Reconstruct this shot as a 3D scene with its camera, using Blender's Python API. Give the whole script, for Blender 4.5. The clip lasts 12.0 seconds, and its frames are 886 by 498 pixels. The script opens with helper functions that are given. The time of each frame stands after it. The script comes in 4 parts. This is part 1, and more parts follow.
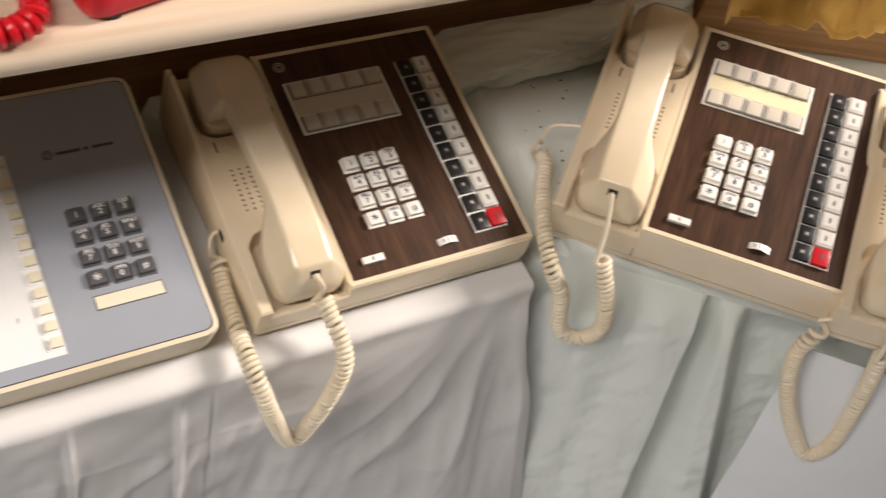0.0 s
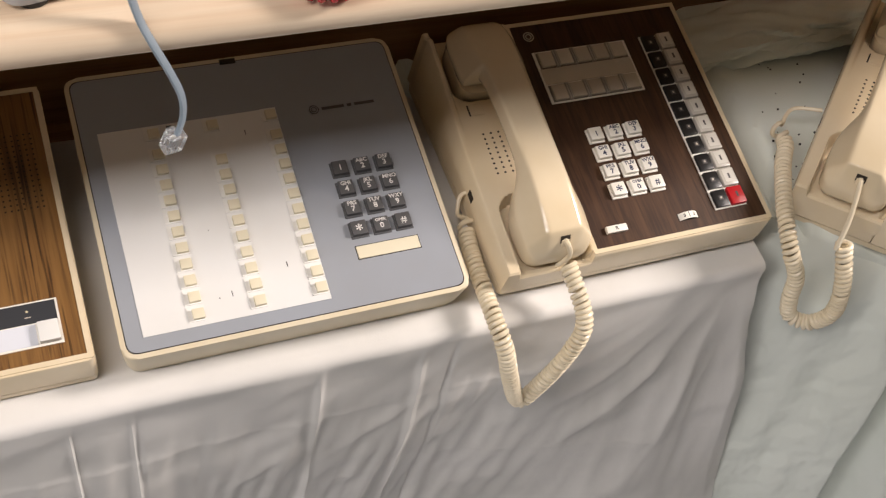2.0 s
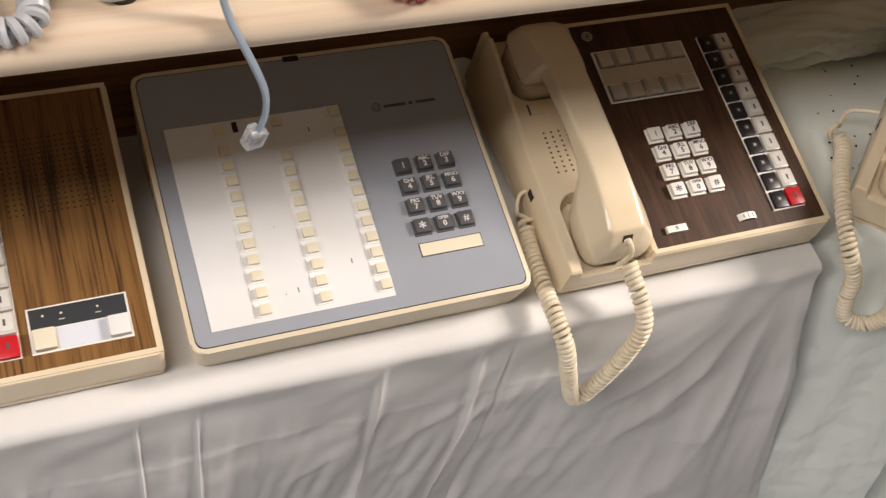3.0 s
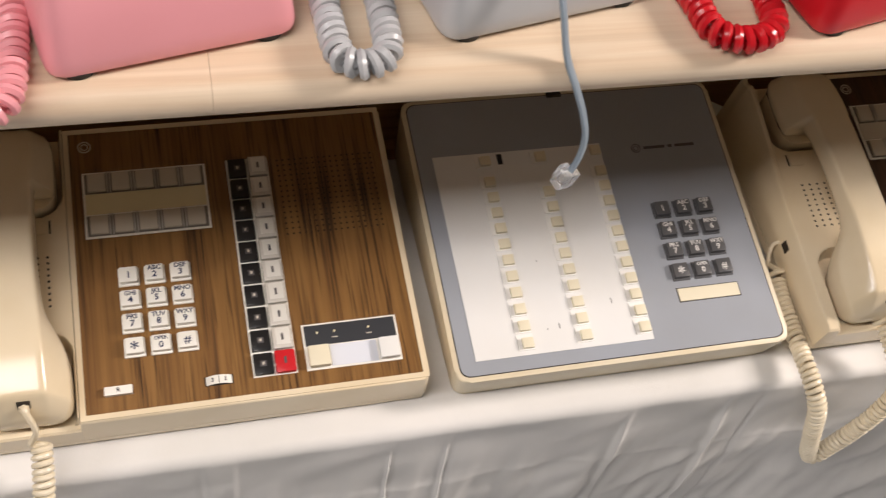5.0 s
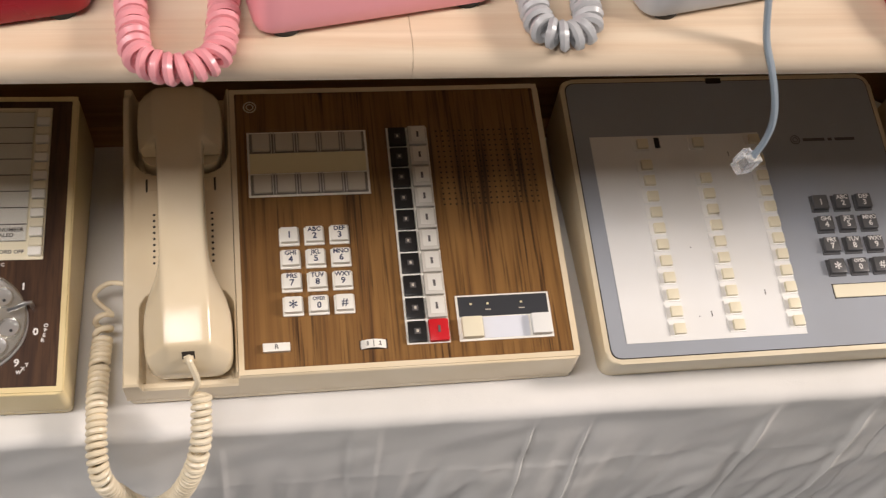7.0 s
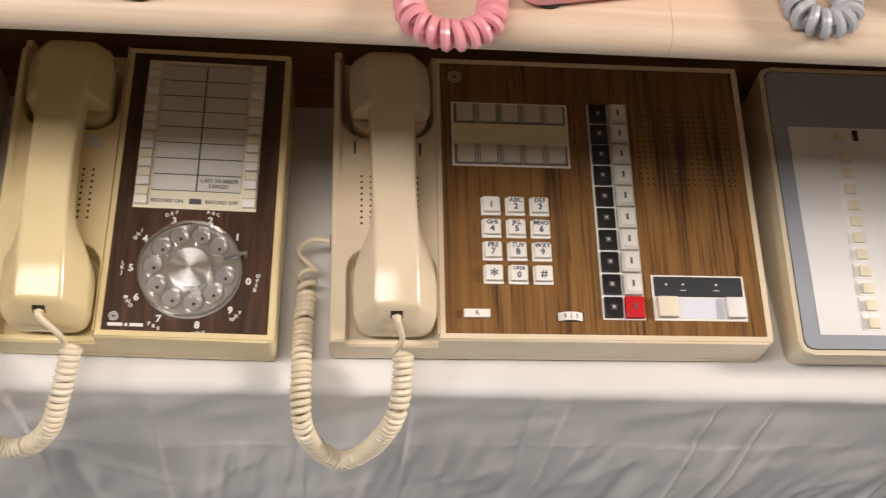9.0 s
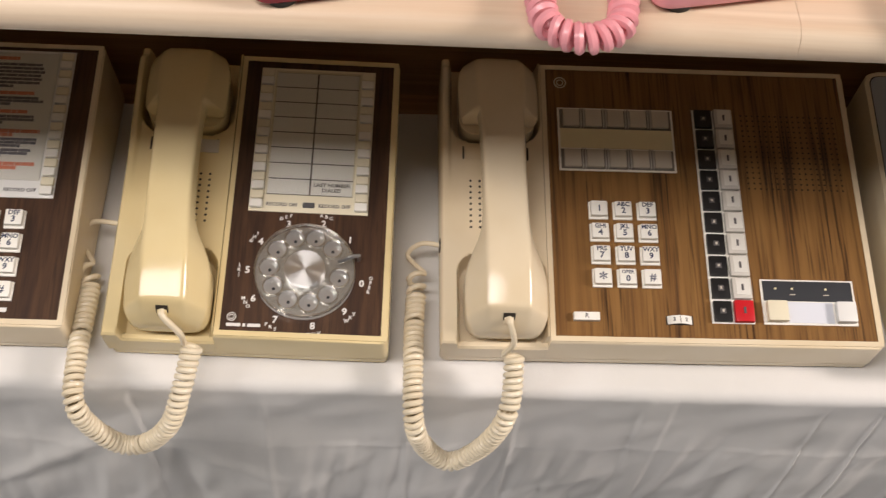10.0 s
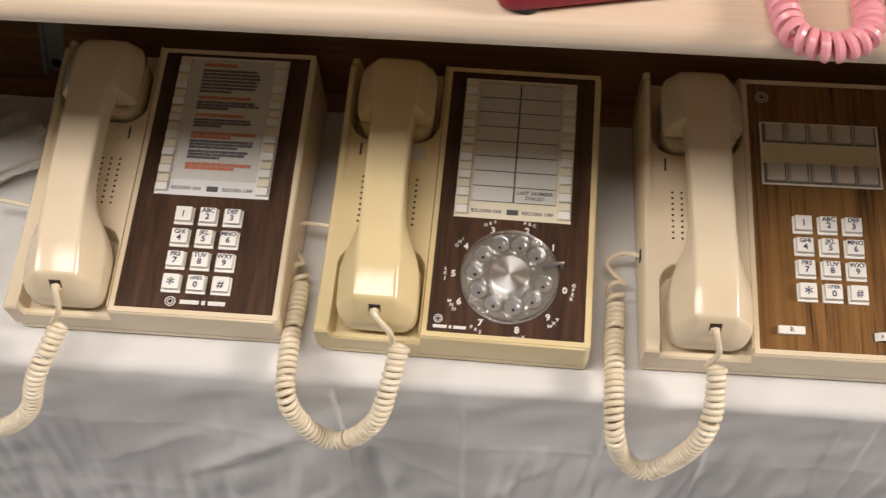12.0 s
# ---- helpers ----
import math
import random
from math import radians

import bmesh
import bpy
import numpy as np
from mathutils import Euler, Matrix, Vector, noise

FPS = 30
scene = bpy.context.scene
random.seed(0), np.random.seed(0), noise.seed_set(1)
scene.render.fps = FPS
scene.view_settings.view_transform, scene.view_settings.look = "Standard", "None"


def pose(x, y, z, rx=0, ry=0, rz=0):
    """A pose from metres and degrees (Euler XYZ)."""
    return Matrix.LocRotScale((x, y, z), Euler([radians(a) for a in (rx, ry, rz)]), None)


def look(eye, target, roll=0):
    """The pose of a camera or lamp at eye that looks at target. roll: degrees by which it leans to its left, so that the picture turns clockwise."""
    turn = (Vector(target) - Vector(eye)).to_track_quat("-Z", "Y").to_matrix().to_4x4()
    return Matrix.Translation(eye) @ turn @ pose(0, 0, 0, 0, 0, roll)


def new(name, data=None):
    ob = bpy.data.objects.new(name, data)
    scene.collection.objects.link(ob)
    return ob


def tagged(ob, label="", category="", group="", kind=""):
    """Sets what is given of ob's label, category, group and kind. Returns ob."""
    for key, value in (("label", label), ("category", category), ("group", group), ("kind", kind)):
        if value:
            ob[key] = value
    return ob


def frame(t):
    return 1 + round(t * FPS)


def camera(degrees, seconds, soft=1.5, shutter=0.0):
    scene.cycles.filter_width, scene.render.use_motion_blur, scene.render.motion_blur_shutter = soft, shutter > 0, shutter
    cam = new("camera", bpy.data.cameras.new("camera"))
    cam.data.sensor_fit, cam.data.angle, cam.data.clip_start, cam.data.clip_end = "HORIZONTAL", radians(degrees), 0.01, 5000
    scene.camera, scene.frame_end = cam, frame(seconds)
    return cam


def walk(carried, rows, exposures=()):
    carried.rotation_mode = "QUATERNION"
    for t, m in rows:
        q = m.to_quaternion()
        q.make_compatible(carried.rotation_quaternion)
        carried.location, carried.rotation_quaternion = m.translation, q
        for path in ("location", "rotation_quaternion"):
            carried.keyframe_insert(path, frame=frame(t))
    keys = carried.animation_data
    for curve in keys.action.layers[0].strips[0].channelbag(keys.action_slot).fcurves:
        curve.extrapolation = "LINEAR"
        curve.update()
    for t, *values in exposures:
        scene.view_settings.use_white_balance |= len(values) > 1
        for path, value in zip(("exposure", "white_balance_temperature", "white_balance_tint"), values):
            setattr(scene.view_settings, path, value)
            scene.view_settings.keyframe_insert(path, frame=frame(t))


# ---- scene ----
# camera: one hand-held pass along the row of telephones
cam = camera(42.45, 12.0, soft=1.25, shutter=0.4)
ROWS = [
    (0.0, 0.0347, -0.4027, 1.4662, 37.51, -12.11, -26.19),
    (0.5, -0.0045, -0.3991, 1.4716, 37.02, -10.28, -22.71),
    (1.0, -0.0297, -0.3954, 1.4692, 36.27, -9.17, -20.50),
    (1.5, -0.0465, -0.3921, 1.4649, 35.71, -9.14, -19.51),
    (2.0, -0.0573, -0.3878, 1.4592, 35.30, -9.40, -19.32),
    (2.5, -0.0734, -0.3848, 1.4576, 35.14, -9.22, -18.72),
    (2.7, -0.0804, -0.3830, 1.4569, 35.12, -9.22, -18.74),
    (4.3, -0.1695, -0.3450, 1.4476, 35.15, -9.75, -15.08),
    (4.5, -0.1799, -0.3427, 1.4472, 35.08, -9.09, -14.16),
    (5.0, -0.1990, -0.3424, 1.4495, 35.21, -7.47, -11.96),
    (5.5, -0.2136, -0.3403, 1.4439, 34.81, -6.72, -9.70),
    (6.0, -0.2307, -0.3387, 1.4386, 34.25, -6.22, -8.24),
    (6.5, -0.2400, -0.3376, 1.4381, 33.95, -6.18, -7.56),
    (6.7, -0.2440, -0.3392, 1.4388, 33.94, -6.27, -7.34),
    (8.3, -0.3177, -0.3403, 1.4373, 32.89, -6.95, -3.18),
    (8.5, -0.3257, -0.3404, 1.4363, 32.63, -6.65, -2.57),
    (9.0, -0.3396, -0.3439, 1.4377, 32.29, -5.44, -1.62),
    (9.5, -0.3577, -0.3470, 1.4376, 32.50, -3.81, -0.80),
    (10.0, -0.3776, -0.3535, 1.4396, 32.79, -3.27, -0.03),
    (10.5, -0.3959, -0.3656, 1.4401, 32.50, -2.66, 1.43),
    (11.0, -0.4089, -0.3660, 1.4411, 33.05, -1.41, 2.90),
    (11.5, -0.4144, -0.3662, 1.4418, 33.68, 0.16, 4.09),
    (12.0, -0.4374, -0.3729, 1.4426, 33.92, 0.59, 4.49),
]
walk(cam, [(t, pose(x, y, z, rx, ry, rz)) for t, x, y, z, rx, ry, rz in ROWS], exposures=[(0.0, 0.17), (0.5, 0.02), (2.5, 0.08), (6.5, 0.0), (12.0, 0.0)])

# ---- light ----
world = bpy.data.worlds.new("room_air")
scene.world = world
world.use_nodes = True
world.node_tree.nodes["Background"].inputs[0].default_value = (0.9, 0.95, 1.0, 1)
world.node_tree.nodes["Background"].inputs[1].default_value = 0.02


def area_lamp(name, eye, target, sx, sy, watts, colour):
    lamp = bpy.data.lights.new(name, "AREA")
    lamp.shape, lamp.size, lamp.size_y, lamp.energy, lamp.color = "RECTANGLE", sx, sy, watts, colour
    ob = new(name, lamp)
    ob.matrix_world = look(eye, target)
    return ob


# first lamp follows handset highlights and shelf shadow; other two are unseen added fill
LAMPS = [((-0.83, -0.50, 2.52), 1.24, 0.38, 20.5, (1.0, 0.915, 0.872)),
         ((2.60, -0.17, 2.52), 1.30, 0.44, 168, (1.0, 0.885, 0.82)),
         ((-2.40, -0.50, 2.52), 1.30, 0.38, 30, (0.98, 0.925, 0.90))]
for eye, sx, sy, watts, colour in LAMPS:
    area_lamp("unseen_light", eye, (eye[0], eye[1] + 0.0001, 0), sx, sy, watts, colour)


# ---- materials ----
def nodes_of(name, rough=0.5, metal=0.0, spec=0.5):
    m = bpy.data.materials.new(name)
    m.use_nodes = True
    nt = m.node_tree
    b = nt.nodes["Principled BSDF"]
    b.inputs["Roughness"].default_value = rough
    b.inputs["Metallic"].default_value = metal
    b.inputs["Specular IOR Level"].default_value = spec
    return m, nt, b


def add(nt, kind, **values):
    n = nt.nodes.new(kind)
    for k, v in values.items():
        n.inputs[k.replace("_", " ")].default_value = v
    return n


def coords(nt, scale=(1, 1, 1), rot=(0, 0, 0)):
    tc = nt.nodes.new("ShaderNodeTexCoord")
    mp = nt.nodes.new("ShaderNodeMapping")
    mp.inputs["Scale"].default_value = scale
    mp.inputs["Rotation"].default_value = rot
    nt.links.new(tc.outputs["Object"], mp.inputs["Vector"])
    return mp.outputs["Vector"]


def ramp(nt, fac, stops):
    r = nt.nodes.new("ShaderNodeValToRGB")
    e = r.color_ramp.elements
    while len(e) < len(stops):
        e.new(0.5)
    for i, (p, c) in enumerate(stops):
        e[i].position, e[i].color = p, (*c, 1)
    nt.links.new(fac, r.inputs["Fac"])
    return r.outputs["Color"]


def bumped(nt, b, height, strength, distance=0.001):
    n = nt.nodes.new("ShaderNodeBump")
    n.inputs["Strength"].default_value, n.inputs["Distance"].default_value = strength, distance
    nt.links.new(height, n.inputs["Height"])
    nt.links.new(n.outputs["Normal"], b.inputs["Normal"])


def plastic(name, colour, rough=0.35, vary=0.06, spec=0.5):
    """Moulded plastic: faint yellowing and grime, fine moulding grain."""
    m, nt, b = nodes_of(name, rough, 0, spec)
    v = coords(nt)
    big, fine = add(nt, "ShaderNodeTexNoise", Scale=14.0, Detail=4.0), add(nt, "ShaderNodeTexNoise", Scale=900.0, Detail=2.0)
    nt.links.new(v, big.inputs["Vector"])
    nt.links.new(v, fine.inputs["Vector"])
    dark = tuple(c * (1 - vary * k) for c, k in zip(colour, (1.2, 1.8, 3.0)))
    nt.links.new(ramp(nt, big.outputs["Fac"], [(0.3, dark), (0.62, colour)]), b.inputs["Base Color"])
    rr = nt.nodes.new("ShaderNodeMapRange")
    rr.inputs["To Min"].default_value, rr.inputs["To Max"].default_value = rough * 0.8, min(1, rough * 1.3)
    nt.links.new(big.outputs["Fac"], rr.inputs["Value"])
    nt.links.new(rr.outputs["Result"], b.inputs["Roughness"])
    bumped(nt, b, fine.outputs["Fac"], 0.08, 0.0003)
    return m


def woodgrain(name, pale, mid, dark, along, rough=0.4, scale=1.0, streak=0.5, contrast=(0.36, 0.5, 0.64), length=(5, 14), bands=False):
    """Straight grain with darker pore streaks; along: axis of the grain (0 x, 1 y)."""
    m, nt, b = nodes_of(name, rough)
    sc, fs = [150 * scale] * 3, [520 * scale] * 3
    sc[along], fs[along] = length[0] * scale, length[1] * scale
    a, f = add(nt, "ShaderNodeTexNoise", Scale=1.0, Detail=6.0, Roughness=0.65, Distortion=0.6), add(nt, "ShaderNodeTexNoise", Scale=1.0, Detail=3.0)
    nt.links.new(coords(nt, sc), a.inputs["Vector"])
    nt.links.new(coords(nt, fs), f.inputs["Vector"])
    mix = nt.nodes.new("ShaderNodeMix")
    mix.data_type, mix.blend_type = "RGBA", "MULTIPLY"
    mix.inputs["Factor"].default_value = streak
    nt.links.new(ramp(nt, a.outputs["Fac"], list(zip(contrast, (dark, mid, pale)))), mix.inputs["A"])
    nt.links.new(ramp(nt, f.outputs["Fac"], [(0.38, (0.20, 0.16, 0.14)), (0.50, (1, 1, 1))]), mix.inputs["B"])
    if bands:
        # pores gather in broad darker bands
        bs = [42] * 3
        bs[along] = 6
        g = add(nt, "ShaderNodeTexNoise", Scale=1.0, Detail=3.0, Distortion=0.4)
        nt.links.new(coords(nt, bs), g.inputs["Vector"])
        nt.links.new(ramp(nt, g.outputs["Fac"], [(0.39, (0.10, 0.10, 0.10)), (0.60, (1, 1, 1))]), mix.inputs["Factor"])
    nt.links.new(mix.outputs["Result"], b.inputs["Base Color"])
    bumped(nt, b, f.outputs["Fac"], 0.06, 0.0003)
    return m


def cloth(name, colour, rough=0.9, weave=1500.0):
    m, nt, b = nodes_of(name, rough, 0, 0.15)
    v = coords(nt)
    big, mid, fine = (add(nt, "ShaderNodeTexNoise", Scale=s, Detail=4.0) for s in (5.0, 60.0, weave))
    for n in (big, mid, fine):
        nt.links.new(v, n.inputs["Vector"])
    dark = tuple(c * k for c, k in zip(colour, (0.86, 0.86, 0.84)))
    nt.links.new(ramp(nt, big.outputs["Fac"], [(0.3, dark), (0.7, colour)]), b.inputs["Base Color"])
    mixh = nt.nodes.new("ShaderNodeMath")
    mixh.operation = "MULTIPLY_ADD"
    mixh.inputs[1].default_value = 0.25
    nt.links.new(fine.outputs["Fac"], mixh.inputs[0])
    nt.links.new(mid.outputs["Fac"], mixh.inputs[2])
    bumped(nt, b, mixh.outputs["Value"], 0.35, 0.0016)
    return m


def clear(name, colour=(0.95, 0.97, 1.0), rough=0.06, amount=0.85):
    m, nt, b = nodes_of(name, rough)
    b.inputs["Base Color"].default_value = (*colour, 1)
    b.inputs["Transmission Weight"].default_value = amount
    b.inputs["IOR"].default_value = 1.45
    return m


CREAM = plastic("cream_plastic", (0.79, 0.675, 0.49), 0.15)
YELLOWED = plastic("yellowed_cream_plastic", (0.77, 0.635, 0.36), 0.13)
BONE = plastic("bone_plastic", (0.74, 0.65, 0.48), 0.4)
CORD = plastic("cream_cord_vinyl", (0.82, 0.73, 0.56), 0.3)
LEAD = plastic("dark_seam", (0.03, 0.022, 0.015), 0.7)
ROSEWOOD = woodgrain("rosewood_laminate", (0.086, 0.042, 0.021), (0.060, 0.028, 0.014), (0.036, 0.016, 0.009), 1, 0.34, 0.8, 0.45, (0.34, 0.5, 0.66), (11, 30))
WALNUT = woodgrain("walnut_laminate", (0.255, 0.130, 0.040), (0.20, 0.097, 0.029), (0.085, 0.038, 0.014), 1, 0.34, 0.85, 0.9, (0.31, 0.44, 0.62), (4.5, 13), True)
PINE = woodgrain("pale_pine", (0.80, 0.66, 0.50), (0.76, 0.61, 0.45), (0.70, 0.53, 0.37), 0, 0.45, 0.35, 0.06)
BOARD = woodgrain("brown_board", (0.34, 0.20, 0.09), (0.28, 0.155, 0.065), (0.20, 0.10, 0.04), 0, 0.55, 0.4, 0.15)
GREY = plastic("grey_painted_face", (0.34, 0.365, 0.41), 0.33, 0.03)
CARD = plastic("white_card", (0.81, 0.81, 0.80), 0.3, 0.02)
PAPER = plastic("white_paper", (0.84, 0.83, 0.80), 0.6, 0.01)
IVORY = plastic("ivory_label", (0.78, 0.70, 0.45), 0.5, 0.03)
WHITEKEY = plastic("white_key_plastic", (0.86, 0.84, 0.78), 0.3, 0.02)
PALEKEY = plastic("pale_key_plastic", (0.62, 0.59, 0.54), 0.25, 0.03)
BUTTON = plastic("cream_button", (0.80, 0.74, 0.57), 0.4, 0.03)
GREYKEY = plastic("dark_grey_key", (0.10, 0.10, 0.105), 0.35, 0.03)
BLACK = plastic("black_plastic", (0.012, 0.012, 0.013), 0.3, 0.02)
CHARCOAL = plastic("charcoal_plate", (0.035, 0.038, 0.045), 0.4, 0.02)
RED = plastic("red_key_plastic", (0.56, 0.014, 0.022), 0.3, 0.02)
LABELBLUE = plastic("pale_blue_label", (0.72, 0.75, 0.83), 0.5, 0.02)
INK = plastic("black_ink", (0.02, 0.02, 0.025), 0.6, 0.0)
BLUEINK = plastic("blue_black_ink", (0.03, 0.04, 0.09), 0.6, 0.0)
INSERT = plastic("white_insert", (0.74, 0.72, 0.67), 0.35, 0.03)
PRINT = plastic("faded_blue_print", (0.13, 0.13, 0.17), 0.6, 0.0)
REDINK = plastic("red_ink", (0.76, 0.24, 0.15), 0.6, 0.0)
WHITEINK = plastic("white_ink", (0.75, 0.73, 0.70), 0.6, 0.0)
GREYPRINT = plastic("dark_print", (0.10, 0.09, 0.09), 0.6, 0.0)
CLOTH = cloth("white_cotton", (0.76, 0.745, 0.725))
GREEN = cloth("pale_green_sheet", (0.80, 0.84, 0.79))
PALECLOTH = cloth("pale_grey_sheet", (0.87, 0.89, 0.90))
CLEAR = clear("clear_plastic")


def thin_film(name, gloss):
    m, nt, _ = nodes_of(name)
    t, g = (nt.nodes.new("ShaderNodeBsdf" + k) for k in ("Transparent", "Glossy"))
    mix = nt.nodes.new("ShaderNodeMixShader")
    mix.inputs[0].default_value = gloss
    t.inputs["Color"].default_value = (0.95, 0.95, 0.93, 1)
    g.inputs["Roughness"].default_value = 0.08
    nt.links.new(t.outputs[0], mix.inputs[1])
    nt.links.new(g.outputs[0], mix.inputs[2])
    nt.links.new(mix.outputs[0], nt.nodes["Material Output"].inputs["Surface"])
    return m


FILM = thin_film("clear_film", 0.06)
DIALCLEAR = thin_film("clear_finger_wheel", 0.16)
RIMCLEAR = thin_film("clear_rim", 0.34)
BEDSHADE = plastic("painted_tray_shade", (0.20, 0.18, 0.15), 0.5, 0.03)
FROST = plastic("frosted_lamp_key", (0.63, 0.58, 0.49), 0.25, 0.03)
RUBBER = plastic("black_rubber", (0.018, 0.017, 0.016), 0.7)
PINK = plastic("pink_plastic", (0.85, 0.36, 0.40), 0.28, 0.02)
PHONEGREY = plastic("light_grey_plastic", (0.50, 0.51, 0.53), 0.3, 0.02)
DARKRED = plastic("dark_red_plastic", (0.30, 0.008, 0.016), 0.25, 0.02)
PHONERED = plastic("red_plastic", (0.58, 0.012, 0.02), 0.25, 0.02)
GREYVINYL = plastic("grey_cord_vinyl", (0.26, 0.32, 0.38), 0.4, 0.02)
# dark unseen shell of the room, added to limit bounced light
WALLDARK = plastic("unseen_dark_wall", (0.14, 0.137, 0.133), 0.8, 0.04)
# floor tone chosen so its bounce brightens and cools the hanging cloths
BOUNCEFLOOR = plastic("pale_bounce_floor", (0.58, 0.62, 0.68), 0.6, 0.08)
METAL, _nt, _b = nodes_of("brushed_steel", 0.32, 1.0)
_b.inputs["Base Color"].default_value = (0.86, 0.86, 0.86, 1)
_b.inputs["Anisotropic"].default_value = 0.85
_b.inputs["Anisotropic Rotation"].default_value = 0.25
_tan = _nt.nodes.new("ShaderNodeTangent")
_tan.direction_type, _tan.axis = "RADIAL", "Z"
_nt.links.new(_tan.outputs["Tangent"], _b.inputs["Tangent"])
DIALMETAL, _nt, _b = nodes_of("grey_dial_metal", 0.3, 1.0)
_b.inputs["Base Color"].default_value = (0.66, 0.66, 0.66, 1)
DARKCLOTH = cloth("dark_cloth", (0.035, 0.032, 0.034))
ZINC = plastic("galvanised_grey", (0.30, 0.32, 0.31), 0.45, 0.08)
ENAMEL = plastic("white_enamel", (0.8, 0.8, 0.78), 0.4, 0.02)


def bag_paper():
    m, nt, b = nodes_of("yellow_kraft_paper", 0.7)
    n = add(nt, "ShaderNodeTexNoise", Scale=18.0, Detail=5.0)
    nt.links.new(coords(nt), n.inputs["Vector"])
    nt.links.new(ramp(nt, n.outputs["Fac"], [(0.3, (0.46, 0.28, 0.06)), (0.7, (0.66, 0.43, 0.12))]), b.inputs["Base Color"])
    bumped(nt, b, n.outputs["Fac"], 0.5, 0.003)
    return m


KRAFT = bag_paper()

# ---- mesh helpers ----
SHARP = radians(38)


def mesh_of(name, bm, material, smooth=True):
    me = bpy.data.meshes.new(name)
    bmesh.ops.recalc_face_normals(bm, faces=bm.faces)
    if smooth:
        for f in bm.faces:
            f.smooth = True
        for e in bm.edges:
            if len(e.link_faces) == 2 and e.calc_face_angle(0) > SHARP:
                e.smooth = False
    bm.to_mesh(me)
    bm.free()
    me.materials.append(material)
    return me


def part(name, bm, material, parent=None, label="", at=None, smooth=True):
    """One mesh object under a thing or part; bm may be a finished mesh that is shared."""
    me = bm if isinstance(bm, bpy.types.Mesh) else mesh_of(name, bm, material, smooth)
    ob = new(name, me)
    if parent is not None:
        ob.parent = parent
    if at is not None:
        ob.matrix_basis = at
    if label:
        ob["label"] = label
    return ob


def box(bm, x0, x1, y0, y1, z0, z1, bevel=0.0, seg=2):
    vs = [bm.verts.new((x, y, z)) for z in (z0, z1) for y in (y0, y1) for x in (x0, x1)]
    fs = [bm.faces.new([vs[i] for i in q]) for q in ((0, 2, 3, 1), (4, 5, 7, 6), (0, 1, 5, 4), (2, 6, 7, 3), (0, 4, 6, 2), (1, 3, 7, 5))]
    if bevel:
        es = list({e for f in fs for e in f.edges})
        bmesh.ops.bevel(bm, geom=es, offset=bevel, segments=seg, affect="EDGES", profile=0.6)
    return vs


def boxes(*rows):
    bm = bmesh.new()
    for r in rows:
        box(bm, *r)
    return bm


def disc(bm, x, y, z0, z1, r, n=24, r2=None):
    r2 = r if r2 is None else r2
    lo = [bm.verts.new((x + r * math.cos(2 * math.pi * i / n), y + r * math.sin(2 * math.pi * i / n), z0)) for i in range(n)]
    hi = [bm.verts.new((x + r2 * math.cos(2 * math.pi * i / n), y + r2 * math.sin(2 * math.pi * i / n), z1)) for i in range(n)]
    for i in range(n):
        j = (i + 1) % n
        bm.faces.new((lo[i], lo[j], hi[j], hi[i]))
    bm.faces.new(hi)
    bm.faces.new(lo[::-1])


def ring(bm, x, y, z0, z1, ra, rb, n=28, a0=0.0, a1=2 * math.pi):
    full = abs(a1 - a0 - 2 * math.pi) < 1e-6
    k = n if full else n + 1
    rows = []
    for i in range(k):
        a = a0 + (a1 - a0) * i / n
        c, s = math.cos(a), math.sin(a)
        rows.append([bm.verts.new((x + r * c, y + r * s, z)) for r, z in ((ra, z0), (rb, z0), (rb, z1), (ra, z1))])
    for i in range(n if full else n):
        p, q = rows[i], rows[(i + 1) % k]
        for j in range(4):
            bm.faces.new((p[j], q[j], q[(j + 1) % 4], p[(j + 1) % 4]))
    if not full:
        bm.faces.new(rows[0])
        bm.faces.new(rows[-1][::-1])


def smooth_path(pts, step):
    """Points along a Catmull-Rom curve through pts, about step apart."""
    P = [Vector(p) for p in pts]
    P = [P[0] * 2 - P[1]] + P + [P[-1] * 2 - P[-2]]
    fine = []
    for i in range(1, len(P) - 2):
        a, b, c, d = P[i - 1:i + 3]
        for k in range(16):
            t = k / 16
            fine.append(0.5 * (2 * b + (c - a) * t + (2 * a - 5 * b + 4 * c - d) * t * t + (3 * b - a - 3 * c + d) * t ** 3))
    fine.append(P[-2])
    out, left = [fine[0]], step
    for a, b in zip(fine, fine[1:]):
        seg = (b - a).length
        done = 0.0
        while seg - done >= left:
            done += left
            out.append(a.lerp(b, done / seg))
            left = step
        left -= seg - done
    return out


def frames(pts):
    """A tangent and two side axes at each point, without twist."""
    T = [(pts[min(i + 1, len(pts) - 1)] - pts[max(i - 1, 0)]).normalized() for i in range(len(pts))]
    n = T[0].orthogonal().normalized()
    out = []
    for t in T:
        n = (n - t * n.dot(t)).normalized()
        out.append((t, n, t.cross(n)))
    return out


def tube(bm, pts, r, sides=6, flat=1.0):
    rows = []
    for p, (t, n, b) in zip(pts, frames(pts)):
        rows.append([bm.verts.new(p + (n * math.cos(2 * math.pi * k / sides) * flat + b * math.sin(2 * math.pi * k / sides)) * r) for k in range(sides)])
    for p, q in zip(rows, rows[1:]):
        for k in range(sides):
            bm.faces.new((p[k], p[(k + 1) % sides], q[(k + 1) % sides], q[k]))
    bm.faces.new(rows[0][::-1])
    bm.faces.new(rows[-1])


